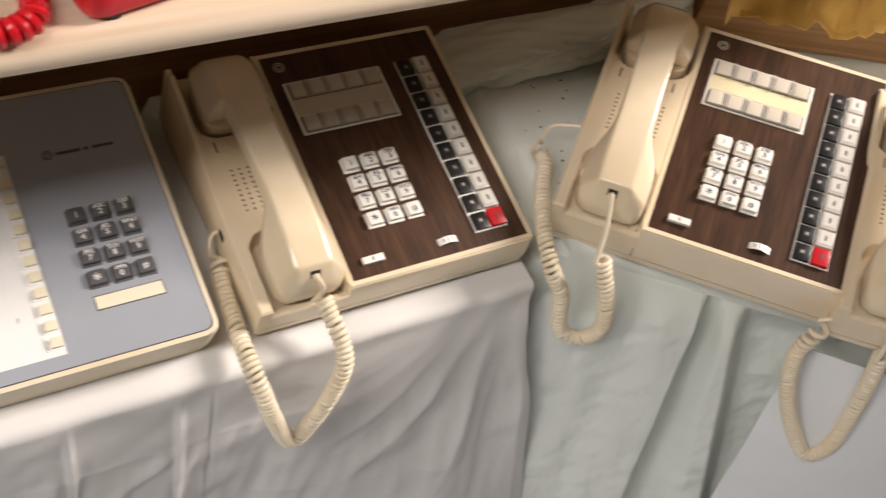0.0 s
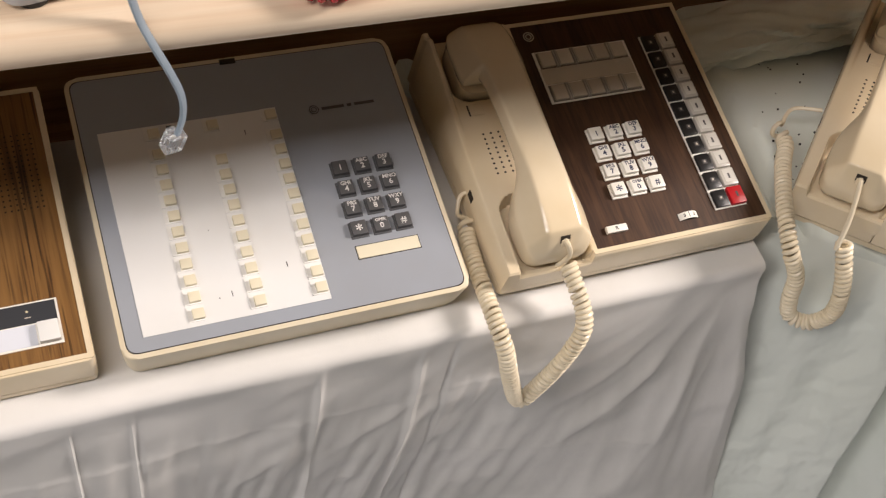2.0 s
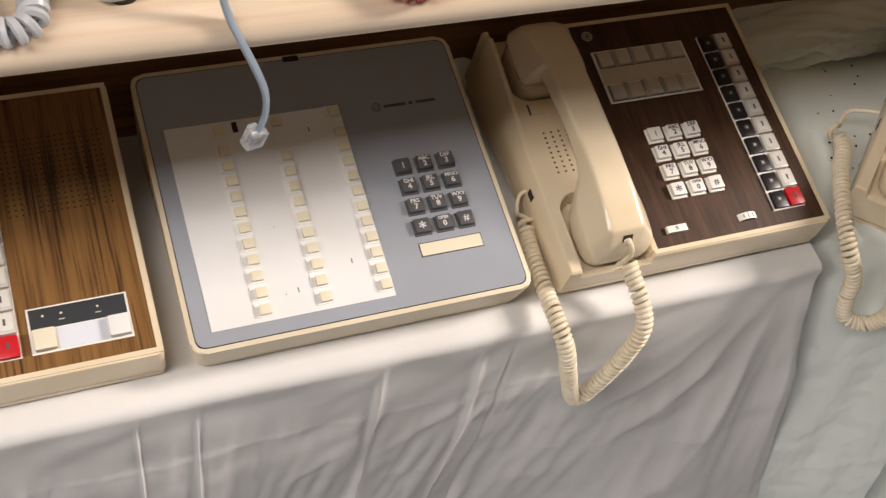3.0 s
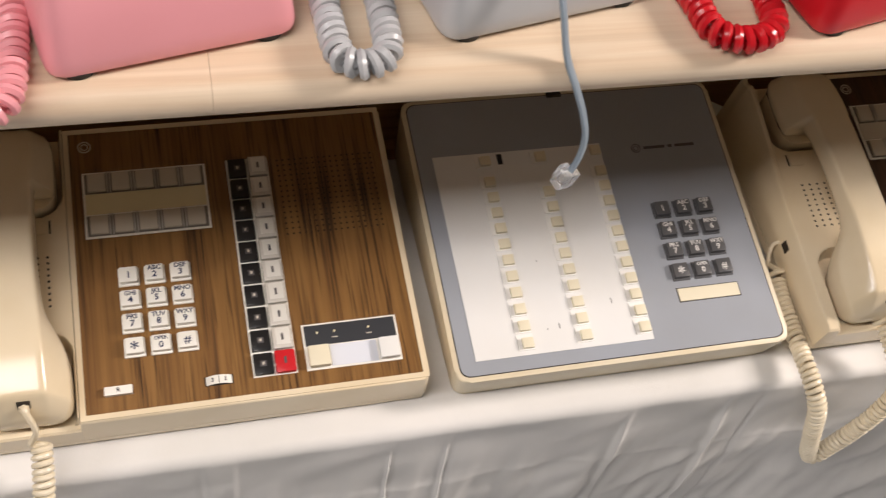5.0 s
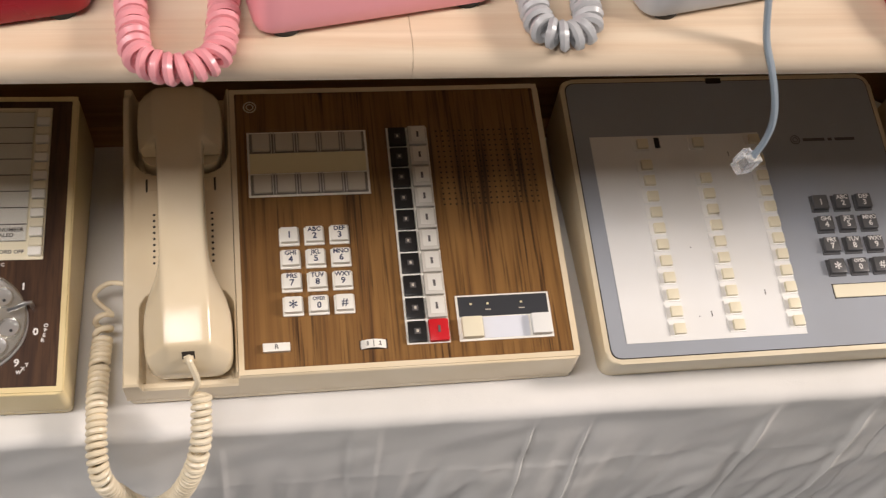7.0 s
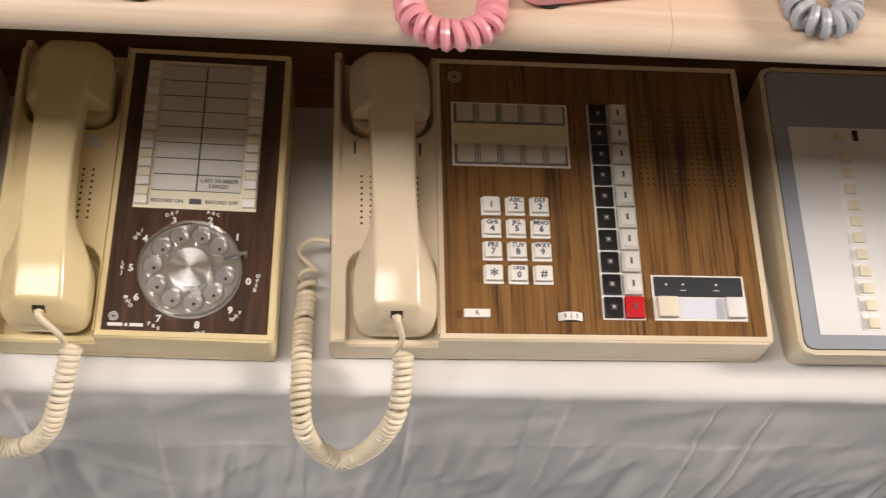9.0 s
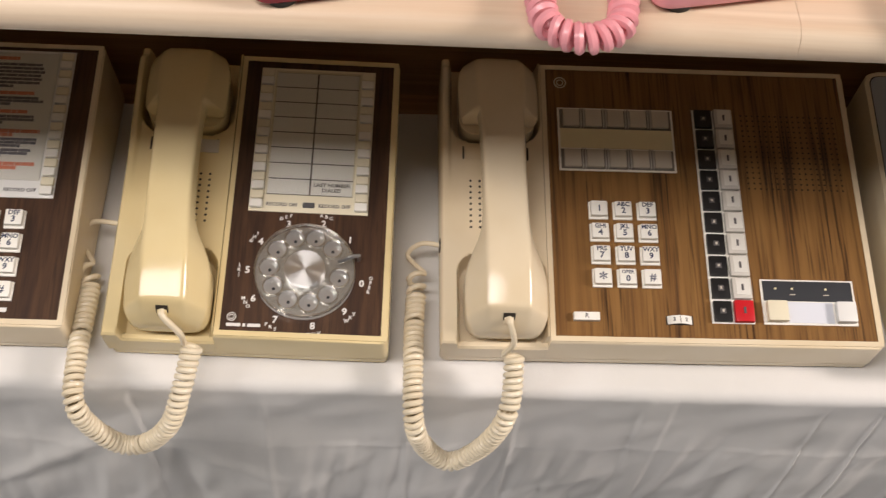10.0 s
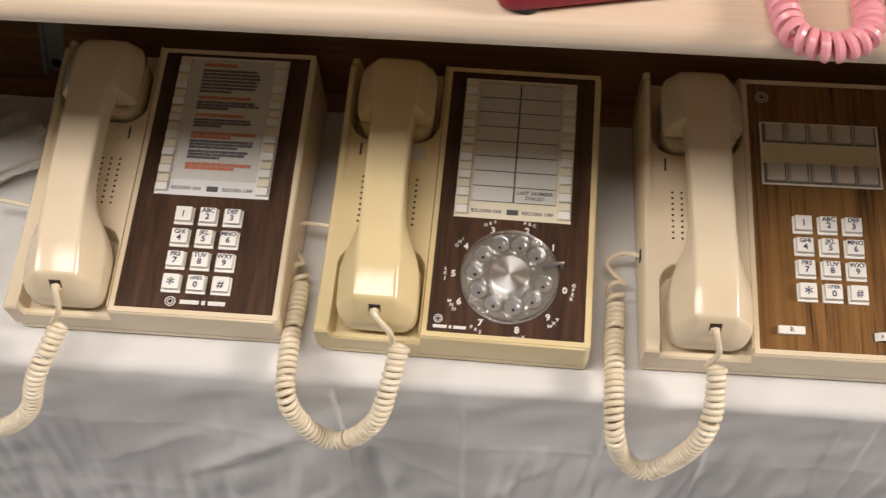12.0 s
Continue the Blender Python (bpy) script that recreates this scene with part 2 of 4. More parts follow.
def coil_line(pts, radius, pitch, seed=0, per=13, uneven=1.0, loose=0.0):
    """The centre line of a coiled cord along pts; the turns stand a little unevenly and open out within `loose` metres of the far end."""
    rnd = random.Random(seed)
    path = smooth_path(pts, pitch / per)
    line, phase, gap = [], 0.0, 1.0
    for i, (p, (t, n, b)) in enumerate(zip(path, frames(path))):
        if i % per == 0:
            gap = 1.0 + uneven * (rnd.uniform(-0.12, 0.12) - (0.35 if rnd.random() < 0.07 else 0))
            r = radius * (1 + uneven * rnd.uniform(-0.03, 0.03))
        end = (len(path) - 1 - i) * pitch / per
        phase += 2 * math.pi / per * gap * (0.38 if end < loose else 1.0)
        line.append(p + (n * math.cos(phase) + b * math.sin(phase)) * r)
    return line


def coil(bm, pts, radius, pitch, wire, seed=0, per=13, uneven=1.0):
    tube(bm, coil_line(pts, radius, pitch, seed, per, uneven), wire, 6)


def round_poly(pts, r, n=3):
    out = []
    for i, p in enumerate(pts):
        a, b, c = Vector(pts[i - 1]), Vector(p), Vector(pts[(i + 1) % len(pts)])
        k = min(r, 0.45 * (a - b).length, 0.45 * (c - b).length)
        s, e = b + (a - b).normalized() * k, b + (c - b).normalized() * k
        for j in range(n):
            t = j / (n - 1)
            out.append(s * (1 - t) ** 2 + b * 2 * t * (1 - t) + e * t * t)
    return out


def smoothstep(x, a, b):
    t = min(1.0, max(0.0, (x - a) / (b - a)))
    return t * t * (3 - 2 * t)


TEXTS = {}


def lettering(text, size, material, weight=0.03):
    """A flat mesh of lettering, centred, lying in the xy plane."""
    key = (text, size, material.name)
    if key not in TEXTS:
        cu = bpy.data.curves.new("letters", "FONT")
        cu.body, cu.size, cu.align_x, cu.align_y, cu.resolution_u = text, size, "CENTER", "CENTER", 2
        cu.offset = weight * size
        tmp = new("letters", cu)
        bpy.context.view_layer.update()
        me = bpy.data.meshes.new_from_object(tmp.evaluated_get(bpy.context.evaluated_depsgraph_get()))
        bpy.data.objects.remove(tmp)
        me.materials.clear()
        me.materials.append(material)
        TEXTS[key] = me
    return TEXTS[key]


MM = 0.001
SHARED = {}


def shared(key, make):
    if key not in SHARED:
        SHARED[key] = make()
    return SHARED[key]


# ---- the room: an unseen shell, added to hold and steer bounced light ----
def slab(name, x0, x1, y0, y1, z0, z1, material, label, category):
    return tagged(part(name, boxes((x0, x1, y0, y1, z0, z1)), material, smooth=False), label, category, kind="structure")


# floor out of view, added as a reflector under the cloths
slab("floor", -4.2, 4.2, -4.2, 1.2, -0.1, 0.0, BOUNCEFLOOR, "unseen pale floor, added to bounce light upwards", "floor")
slab("ceiling", -4.2, 4.2, -4.2, 1.2, 2.6, 2.7, WALLDARK, "unseen dark ceiling, added to limit bounced light", "ceiling")
slab("wall_north", -4.2, 4.2, 1.1, 1.2, 0.0, 2.6, WALLDARK, "unseen dark wall, added to limit bounced light", "wall")
slab("wall_south", -4.2, 4.2, -4.2, -4.1, 0.0, 2.6, WALLDARK, "unseen dark wall, added to limit bounced light", "wall")
slab("wall_west", -4.2, -4.1, -4.1, 1.1, 0.0, 2.6, WALLDARK, "unseen dark wall, added to limit bounced light", "wall")
slab("wall_east", 4.1, 4.2, -4.1, 1.1, 0.0, 2.6, WALLDARK, "unseen dark wall, added to limit bounced light", "wall")
# housings over the lamps, all unseen; the second and third are made up
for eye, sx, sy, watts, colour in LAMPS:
    fixture = tagged(new("unseen_fixture"), "unseen white strip light; two of the three are added fill", "light", "ceiling lights")
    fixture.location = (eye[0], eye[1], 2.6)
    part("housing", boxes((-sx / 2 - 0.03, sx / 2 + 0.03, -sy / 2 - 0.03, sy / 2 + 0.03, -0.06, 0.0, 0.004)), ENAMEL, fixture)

SHELF_TOP, SHELF_NOSE = 1.036, 0.036


def shelf_board(x0, x1):
    """Pine board with a rounded nose."""
    bm = bmesh.new()
    r, prof = 0.011, []
    for k in range(9):
        a = radians(90 + 180 * k / 8)
        prof.append((SHELF_NOSE + r + r * math.cos(a), SHELF_TOP - r + r * math.sin(a)))
    prof += [(0.46, SHELF_TOP - 2 * r), (0.46, SHELF_TOP)]
    a, b = ([bm.verts.new((x, y, z)) for y, z in prof] for x in (x0, x1))
    for i in range(len(prof)):
        j = (i + 1) % len(prof)
        bm.faces.new((a[i], a[j], b[j], b[i]))
    bm.faces.new(a[::-1])
    bm.faces.new(b)
    return bm


shelf = tagged(new("shelf"), "pale pine shelf boards with a rounded front edge", "shelf")
# right board runs on unseen to x 1.6, added to block lamp light
for x0, x1 in ((-1.7, -0.17695), (-0.17675, 1.6)):
    part("board", shelf_board(x0, x1), PINE, shelf)
tagged(part("back_board", boxes((-1.5, 0.74, 0.240, 0.258, 0.3, SHELF_TOP - 0.0225)), BOARD, smooth=False), "brown stained wooden board closing the back under the shelf", "board")
table = tagged(new("table"), "long wooden table under the white tablecloth", "table")
part("tabletop", boxes((-1.5, 0.48, -0.010, 0.239, 0.715, 0.7455)), BOARD, table)
for x in (-1.4, 0.38):
    for y in (0.02, 0.20):
        part("leg", boxes((x, x + 0.05, y, y + 0.05, 0.0, 0.715)), BOARD, table)


def bracket():
    """A slanting flat steel brace screwed to the back board, with a folded edge."""
    bm = bmesh.new()
    box(bm, -0.0085, 0.0085, -0.0024, 0.0, -0.008, 0.258, 0.0008, 1)
    box(bm, -0.0085, -0.006, -0.0085, -0.0024, -0.008, 0.258)
    return bm


shelf_brace = tagged(part("shelf_brace", bracket(), ZINC, at=pose(-0.8057, 0.2395, 0.765, 0, 12.5, 0), smooth=False), "grey slanted steel brace screwed to the back board", "bracket")
bm = bmesh.new()
disc(bm, 0, 0, 0, 0.0022, 0.0042, 16, 0.0034)
box(bm, -0.0024, 0.0024, -0.0004, 0.0004, 0.0021, 0.0026)
part("screw", bm, LEAD, shelf_brace, "dark screw head", at=pose(0.001, -0.0024, 0.003, 90, 0, 0))


# ---- cloths ----
def drape(xs, profile, lift):
    """A hanging cloth: xs across, profile points (y, z), lift(x, y, z) pushes along the normal."""
    bm = bmesh.new()
    rows = []
    for x in xs:
        col = []
        for i, (y, z) in enumerate(profile):
            a, b = profile[max(i - 1, 0)], profile[min(i + 1, len(profile) - 1)]
            ty, tz = b[0] - a[0], b[1] - a[1]
            ln = math.hypot(ty, tz)
            ny, nz = tz / ln, -ty / ln
            d, dx = lift(x, y, z)
            col.append(bm.verts.new((x + dx, y + ny * d, z + nz * d)))
        rows.append(col)
    for p, q in zip(rows, rows[1:]):
        for i in range(len(profile) - 1):
            bm.faces.new((p[i], p[i + 1], q[i + 1], q[i]))
    return bm


def table_profile(back, edge, top, low, r=0.012, lean=0.012):
    prof = [(back - (back - edge - r) * k / 40, top) for k in range(40)]
    for k in range(8):
        a = radians(90 + 90 * k / 7)
        prof.append((edge + r + r * math.cos(a), top - r + r * math.sin(a)))
    n = 190
    return prof + [(edge - lean * (k / n), top - r - (top - r - low) * k / n) for k in range(1, n + 1)]


def thicken(bm, t):
    bmesh.ops.recalc_face_normals(bm, faces=bm.faces)
    bmesh.ops.solidify(bm, geom=bm.faces[:], thickness=t)
    return bm


TABLE, EDGE = 0.7485, -0.0215
CREASES = [(-0.0715, 0.0013, 0.0012), (-0.069, -0.0012, 0.0012), (-0.030, 0.0012, 0.0014), (-0.027, -0.0010, 0.0014), (-0.285, 0.0012, 0.002), (-0.36, 0.0012, 0.002), (0.105, 0.003, 0.003), (0.185, 0.0032, 0.003), (0.21, -0.002, 0.002), (-0.46, 0.0014, 0.002)]
OVERLAP = -0.548
WRINKLES = [(-0.61, 0.10, -0.75, 0.005), (-0.645, 0.13, -0.85, 0.0055), (-0.70, 0.12, -0.6, 0.004), (-0.50, 0.11, 0.5, 0.003), (-0.58, 0.20, -1.0, 0.005), (-0.42, 0.14, -0.9, 0.003), (-0.25, 0.16, -0.7, 0.0025), (-0.12, 0.12, -1.0, 0.0025), (0.06, 0.15, -0.9, 0.003), (0.16, 0.11, -0.8, 0.0035)]


def white_lift(x, y, z):
    hang = smoothstep(TABLE - z, 0.0, 0.16)
    end = smoothstep(x, 0.22, 0.42)
    d = 0.0013 * (noise.noise(Vector((x * 9, y * 9, 3.0))) + 0.6 * noise.noise(Vector((x * 31, y * 23, 7.0))))
    if y > 0.0 and hang < 0.05:
        return 0.8 * d, 0.0
    q = x + 0.10 * (TABLE - z)
    w = noise.noise(Vector((q * 5.5, (TABLE - z) * 1.2, 1.0))) * 0.013 + noise.noise(Vector((q * 13 + (TABLE - z) * 3, (TABLE - z) * 2.2, 4.0))) * 0.006
    w += 0.0026 * noise.noise(Vector((x * 85 + (TABLE - z) * 10, (TABLE - z) * 11, 12.0)))
    w += 0.0034 * noise.noise(Vector((q * 40, (TABLE - z) * 3.0, 9.0)))
    d += hang * (w * (1 - 0.65 * end) + 0.010) + 0.20 * end * smoothstep(TABLE - z, 0.0, 0.05) * max(0.0, TABLE - z)
    for cx, amp, wid in CREASES:
        d += amp * smoothstep(TABLE - z, 0.0, 0.05) * math.exp(-((x - cx) / wid) ** 2)
    # a pressed pleat stands proud between two folds
    d += 0.0013 * smoothstep(TABLE - z, 0.0, 0.03) * (smoothstep(x, -0.1995, -0.1965) - smoothstep(x, -0.1785, -0.1755))
    # a second width of cloth lies over the first
    lap = OVERLAP - x + 0.02 * (TABLE - z) + 0.004 * noise.noise(Vector((0, z * 20, 5.0)))
    d += 0.0022 * smoothstep(lap, -0.0015, 0.0015) * smoothstep(TABLE - z, -0.001, 0.02)
    drop = smoothstep(TABLE - z, 0.03, 0.2)
    d -= drop * 0.005 * math.exp(-((x - OVERLAP - 0.010 - 0.1 * (TABLE - z)) / 0.008) ** 2)
    d += drop * 0.006 * math.exp(-((x - OVERLAP + 0.03) / 0.03) ** 2)
    d += 0.0022 * smoothstep(TABLE - z, 0.0, 0.03) * noise.noise(Vector((x * 26 + (TABLE - z) * 20, (TABLE - z) * 26, 6.0)))
    # slanting wrinkles pulled from the overlap towards the table's edge
    for wx, wz, slope, amp in WRINKLES:
        a = (x - wx) * math.cos(slope) + (TABLE - z - wz) * math.sin(slope)
        b = -(x - wx) * math.sin(slope) + (TABLE - z - wz) * math.cos(slope)
        d += 0.6 * amp * math.exp(-(b / 0.006) ** 2 - (a / 0.05) ** 2) * smoothstep(TABLE - z, 0.01, 0.05)
    for cz in (0.082, 0.21):
        d += 0.0006 * math.exp(-((TABLE - z - cz - 0.006 * noise.noise(Vector((x * 7, cz, 1)))) / 0.0022) ** 2)
    # fan of folds where the cloth turns round the table's end
    fan = (x - 0.47) / max(0.05, 0.03 + (TABLE - z)) * 9
    fan += 0.5 * noise.noise(Vector((x * 9, z * 9, 2.0)))
    d += smoothstep(x, 0.25, 0.40) * smoothstep(TABLE - z, 0.025, 0.12) * 0.0085 * (0.5 - abs(math.sin(fan * 1.05))) * (0.6 + 0.8 * abs(noise.noise(Vector((fan * 0.7, z * 6, 4.0)))))
    return d, 0.16 * end * hang * (TABLE - z)


xs = [-1.55 + 0.6 * k / 80 for k in range(80)] + [-0.95 + 1.43 * k / 760 for k in range(761)]
tablecloth = tagged(part("tablecloth", thicken(drape(xs, table_profile(0.217, EDGE, TABLE, 0.16, 0.008, -0.022), white_lift), 0.0012), CLOTH),
                    "creased white cotton cloth draped over the table edge", "tablecloth")

# second table, turned towards the room, with a pale green sheet
TURNED = pose(0.483, -0.007, 0, 0, 0, -37.5)
GTOP = 0.782


def green_lift(x, y, z):
    hang = smoothstep(GTOP - z, 0.0, 0.2)
    d = 0.002 * noise.noise(Vector((x * 14, y * 14, 13.0))) + 0.0008 * noise.noise(Vector((x * 45, y * 45, 2.0)))
    if hang < 0.02:
        wx = 0.483 + x * 0.793 + y * 0.609
        return d - 0.045 * smoothstep(0.515 - wx, 0.0, 0.03), 0.0
    dz = GTOP - z
    deep = smoothstep(dz, -0.002, 0.05)
    wob = 0.006 * noise.noise(Vector((x * 4, z * 7, 1.0)))
    # two lapped folds, each swelling slowly and turning in sharply
    v1, v2 = 0.142 + 0.11 * dz + wob, 0.168 + 0.285 * dz - wob
    f = 0.020 * smoothstep(x, -0.02, v1) - 0.034 * smoothstep(x, v1 - 0.003, v1 + 0.006)
    f += 0.028 * smoothstep(x, v1 + 0.006, v1 + 0.7 * max(0.02, v2 - v1)) - 0.030 * smoothstep(x, v2 - 0.006, v2 + 0.012)
    f += 0.012 * smoothstep(x, v2 + 0.02, v2 + 0.12)
    far = smoothstep(x, 0.32, 0.40)
    f += far * 0.014 * math.sin(x * 34)
    v3 = 0.098 + 0.03 * dz - wob
    f -= 0.005 * math.exp(-((x - v3) / 0.016) ** 2)
    f -= 0.006 * math.exp(-((x - 0.045 + 0.10 * dz) / 0.014) ** 2) * smoothstep(dz, 0.04, 0.2)
    d += deep * (f + 0.006 * noise.noise(Vector((x * 15 + dz * 4, z * 4, 3.0))) + 0.0035 * noise.noise(Vector((x * 42 - dz * 9, z * 11, 8.0))))
    d += deep * (0.0016 * noise.noise(Vector((x * 60 + dz * 38, z * 34, 5.0))) + 0.0007 * noise.noise(Vector((x * 150, z * 130, 2.0))))
    return d - 0.02 * smoothstep(-x, -0.03, 0.02), 0.0


xs = [-0.34 + 0.32 * k / 80 for k in range(80)] + [-0.02 + 0.36 * k / 300 for k in range(300)] + [0.34 + 0.6 * k / 100 for k in range(101)]
green = tagged(part("green_sheet", thicken(drape(xs, table_profile(0.62, 0.012, GTOP, 0.1, 0.014, 0.06), green_lift), 0.0014), GREEN, at=TURNED),
               "faded pale green sheet with deep folds hanging from the second table", "sheet")


def pale_lift(x, y, z):
    return 0.006 * noise.noise(Vector((x * 8, z * 5, 21.0))) + 0.002 * noise.noise(Vector((x * 30, z * 12, 2.0))), 0.0


bm = bmesh.new()
rows = []
for i in range(70):
    z = GTOP - 0.012 - 0.62 * i / 69
    left = 0.2265 + 0.079 * (0.73 - z)
    row = []
    for k in range(60):
        x = left + (1.0 - left) * k / 59
        d, _ = pale_lift(x, 0, z)
        row.append(bm.verts.new((x, -0.016 - 0.09 * (GTOP - z) - d, z)))
    rows.append(row)
for p, q in zip(rows, rows[1:]):
    for k in range(59):
        bm.faces.new((p[k], p[k + 1], q[k + 1], q[k]))
pale_sheet = tagged(part("pale_sheet", thicken(bm, 0.0012), PALECLOTH, at=TURNED), "pale grey cotton sheet hanging beside the green sheet", "sheet")
table2 = tagged(new("table"), "low wooden table under the pale green sheet", "table")
table2.matrix_basis = TURNED
part("tabletop", boxes((0.03, 1.2, 0.03, 0.62, 0.74, GTOP - 0.008)), BOARD, table2)
for x in (0.1, 1.1):
    for y in (0.08, 0.52):
        part("leg", boxes((x, x + 0.05, y, y + 0.05, 0.0, 0.74)), BOARD, table2)


def bundle(name, pts, r, material, label, seed, category="cloth", flat=0.6):
    """A crumpled roll of cloth along pts."""
    bm = bmesh.new()
    path = smooth_path(pts, 0.0025)
    rows = []
    n = 72
    for p, (t, a, b) in zip(path, frames(path)):
        side = Vector((0, 0, 1)).cross(t).normalized()
        up = t.cross(side)
        row = []
        for k in range(n):
            th = 2 * math.pi * k / n
            c = Vector((p.x * 12, p.y * 12, seed)) + Vector((math.cos(th), math.sin(th), 0)) * 1.1
            rr = r * (1 + 0.4 * noise.noise(c) + 0.3 * noise.noise(c * 2.7) + 0.16 * abs(noise.noise(c * 6.0)) + 0.07 * math.sin(th * 7 + p.x * 40))
            row.append(bm.verts.new(p + side * math.cos(th) * rr + up * math.sin(th) * rr * flat))
        rows.append(row)
    for p, q in zip(rows, rows[1:]):
        for k in range(n):
            bm.faces.new((p[k], p[(k + 1) % n], q[(k + 1) % n], q[k]))
    bm.faces.new(rows[0][::-1])
    bm.faces.new(rows[-1])
    return tagged(part(name, bm, material), label, category)


bundle("rolled_cloth", [(0.49, 0.195, 0.775), (0.55, 0.186, 0.798), (0.63, 0.184, 0.803), (0.69, 0.198, 0.806), (0.76, 0.22, 0.806)], 0.027, GREEN, "crumpled fold of pale green sheet lying against the back board", 5.0)
bundle("folded_cloth", [(-0.96, 0.10, 0.758), (-0.90, 0.12, 0.760), (-0.845, 0.14, 0.760), (-0.81, 0.18, 0.758)], 0.030, CLOTH, "crumpled white cloth gathered beside the last telephone", 9.0, flat=0.4)


bundle("dark_bag", [(-0.800, 0.185, 0.975), (-0.822, 0.185, 0.90), (-0.850, 0.18, 0.84), (-0.878, 0.17, 0.79)], 0.040, DARKCLOTH, "dark cloth bag hanging beside the back board", 3.0, "bag")


def crumpled_bag():
    bm = bmesh.new()
    rows = []
    for i in range(50):
        row = []
        for k in range(40):
            x, y = 0.36 * i / 49, 0.28 * k / 39
            v = Vector((x * 14, y * 14, 1.5))
            z = 0.030 * abs(noise.noise(v)) + 0.020 * abs(noise.noise(v * 2.3)) + 0.008 * abs(noise.noise(v * 5.0)) + 0.05 * smoothstep(y, 0, 0.2) - 0.03 * smoothstep(0.05 - y, 0, 0.05)
            e = (0.030 * noise.noise(Vector((x * 22, 0, 3))) + 0.012 * noise.noise(Vector((x * 70, 0, 3)))) * max(0, 1 - k / 8)
            row.append(bm.verts.new((x, y + e, z)))
        rows.append(row)
    for p, q in zip(rows, rows[1:]):
        for k in range(39):
            bm.faces.new((p[k], q[k], q[k + 1], p[k + 1]))
    return thicken(bm, 0.0008)


bag = tagged(part("paper_bag", crumpled_bag(), KRAFT, at=pose(0.735, 0.125, 0.865, 14, 0, -24)), "crumpled yellow kraft paper bag behind the telephones", "bag")
tagged(part("box", boxes((0.0, 0.36, 0.02, 0.26, -0.10, 0.012, 0.004)), BOARD, at=pose(0.74, 0.155, 0.885, 0, 0, -24)), "plain brown box under the crumpled paper bag", "box")


def crumbs():
    bm = bmesh.new()
    rnd = random.Random(4)
    for k in range(30):
        x, y = rnd.uniform(0.0, 0.06), rnd.uniform(0.02, 0.16)
        r = rnd.uniform(0.0005, 0.0012)
        wx, wy = 0.50 + x + y * 0.25, y
        bmesh.ops.create_icosphere(bm, subdivisions=1, radius=r, matrix=pose(wx, wy, GTOP + 0.0006, rnd.uniform(0, 90), 20, 30))
    return bm


tagged(part("crumbs", crumbs(), RUBBER), "dark crumbs scattered on the green sheet", "crumbs", kind="stuff")


# ---- telephones of the lower row ----
# Each stands in the frame of its sloping face: x across, y up the slope, z out of it, origin at the panel's front corner.
SLOPE = radians(9)
FRONT = 0.0356


def table_under(v):
    return (-FRONT - v * math.sin(SLOPE)) / math.cos(SLOPE)


def wedge(bm, u0, u1, v0, v1, top, cut_lo, cut_hi, bevel, seg=3):
    """A block from cut_lo above the table up to top (or to cut_hi above the table)."""
    vs = []
    for z in (0, 1):
        for v in (v0, v1):
            for u in (u0, u1):
                base = table_under(v)
                w = base + cut_lo if z == 0 else (top if cut_hi is None else base + cut_hi)
                vs.append(bm.verts.new((u, v, w)))
    fs = [bm.faces.new([vs[i] for i in q]) for q in ((0, 2, 3, 1), (4, 5, 7, 6), (0, 1, 5, 4), (2, 6, 7, 3), (0, 4, 6, 2), (1, 3, 7, 5))]
    if bevel:
        bmesh.ops.bevel(bm, geom=list({e for f in fs for e in f.edges}), offset=bevel, segments=seg, affect="EDGES", profile=0.6)


def cradle_mesh(material):
    """The handset rest: two rounded pockets, a low front lip and a raised outer wall, as one moulded shell."""
    L, F = -75.0, -6.5

    def pocket(u, v, u0, u1, v0, v1, r, soft):
        dx, dy = max(u0 + r - u, 0, u - (u1 - r)), max(v0 + r - v, 0, v - (v1 - r))
        return 1 - smoothstep(math.hypot(dx, dy) - r, -soft, soft * 0.4)

    def height(u, v):
        h = 1.5 + 7.5 * smoothstep(v, 95, 195) * (1 - 0.8 * smoothstep(v, 197, 206)) * (1 - smoothstep(u, -70.8, -68.3))
        h -= 14.5 * pocket(u, v, -64.5, -5.5, -25, 57, 15, 2.0)
        h -= 15.0 * pocket(u, v, -69.0, -6.0, 142.5, 240, 17, 2.0)
        lip = (1 - smoothstep(v, -2.2, -0.6)) * smoothstep(u, -65.5, -63.5)
        return h * (1 - lip) - 8.5 * lip

    bm = bmesh.new()
    nu, nv = 72, 150
    us = [L + (-4 - L) * i / nu for i in range(nu + 1)]
    vs = [F + (209 - F) * j / nv for j in range(nv + 1)]
    grid = []
    for u in us:
        col = []
        for v in vs:
            near = min(u - L, v - F)
            edge = 1.6 * (1 - math.sqrt(max(0.0, 1 - (1 - near / 2.2) ** 2))) if near < 2.2 else 0
            col.append(bm.verts.new((u * MM, v * MM, (height(u, v) - edge) * MM)))
        grid.append(col)
    for i in range(nu):
        for j in range(nv):
            bm.faces.new((grid[i][j], grid[i + 1][j], grid[i + 1][j + 1], grid[i][j + 1]))
    rim = [grid[i][0] for i in range(nu + 1)] + [grid[nu][j] for j in range(1, nv + 1)] + [grid[i][nv] for i in range(nu - 1, -1, -1)] + [grid[0][j] for j in range(nv - 1, 0, -1)]
    low = [bm.verts.new((p.co.x, p.co.y - (0.4 * MM if p.co.y < (F + 0.1) * MM else 0), table_under(p.co.y) + 0.0092)) for p in rim]
    for k in range(len(rim)):
        j = (k + 1) % len(rim)
        bm.faces.new((rim[k], low[k], low[j], rim[j]))
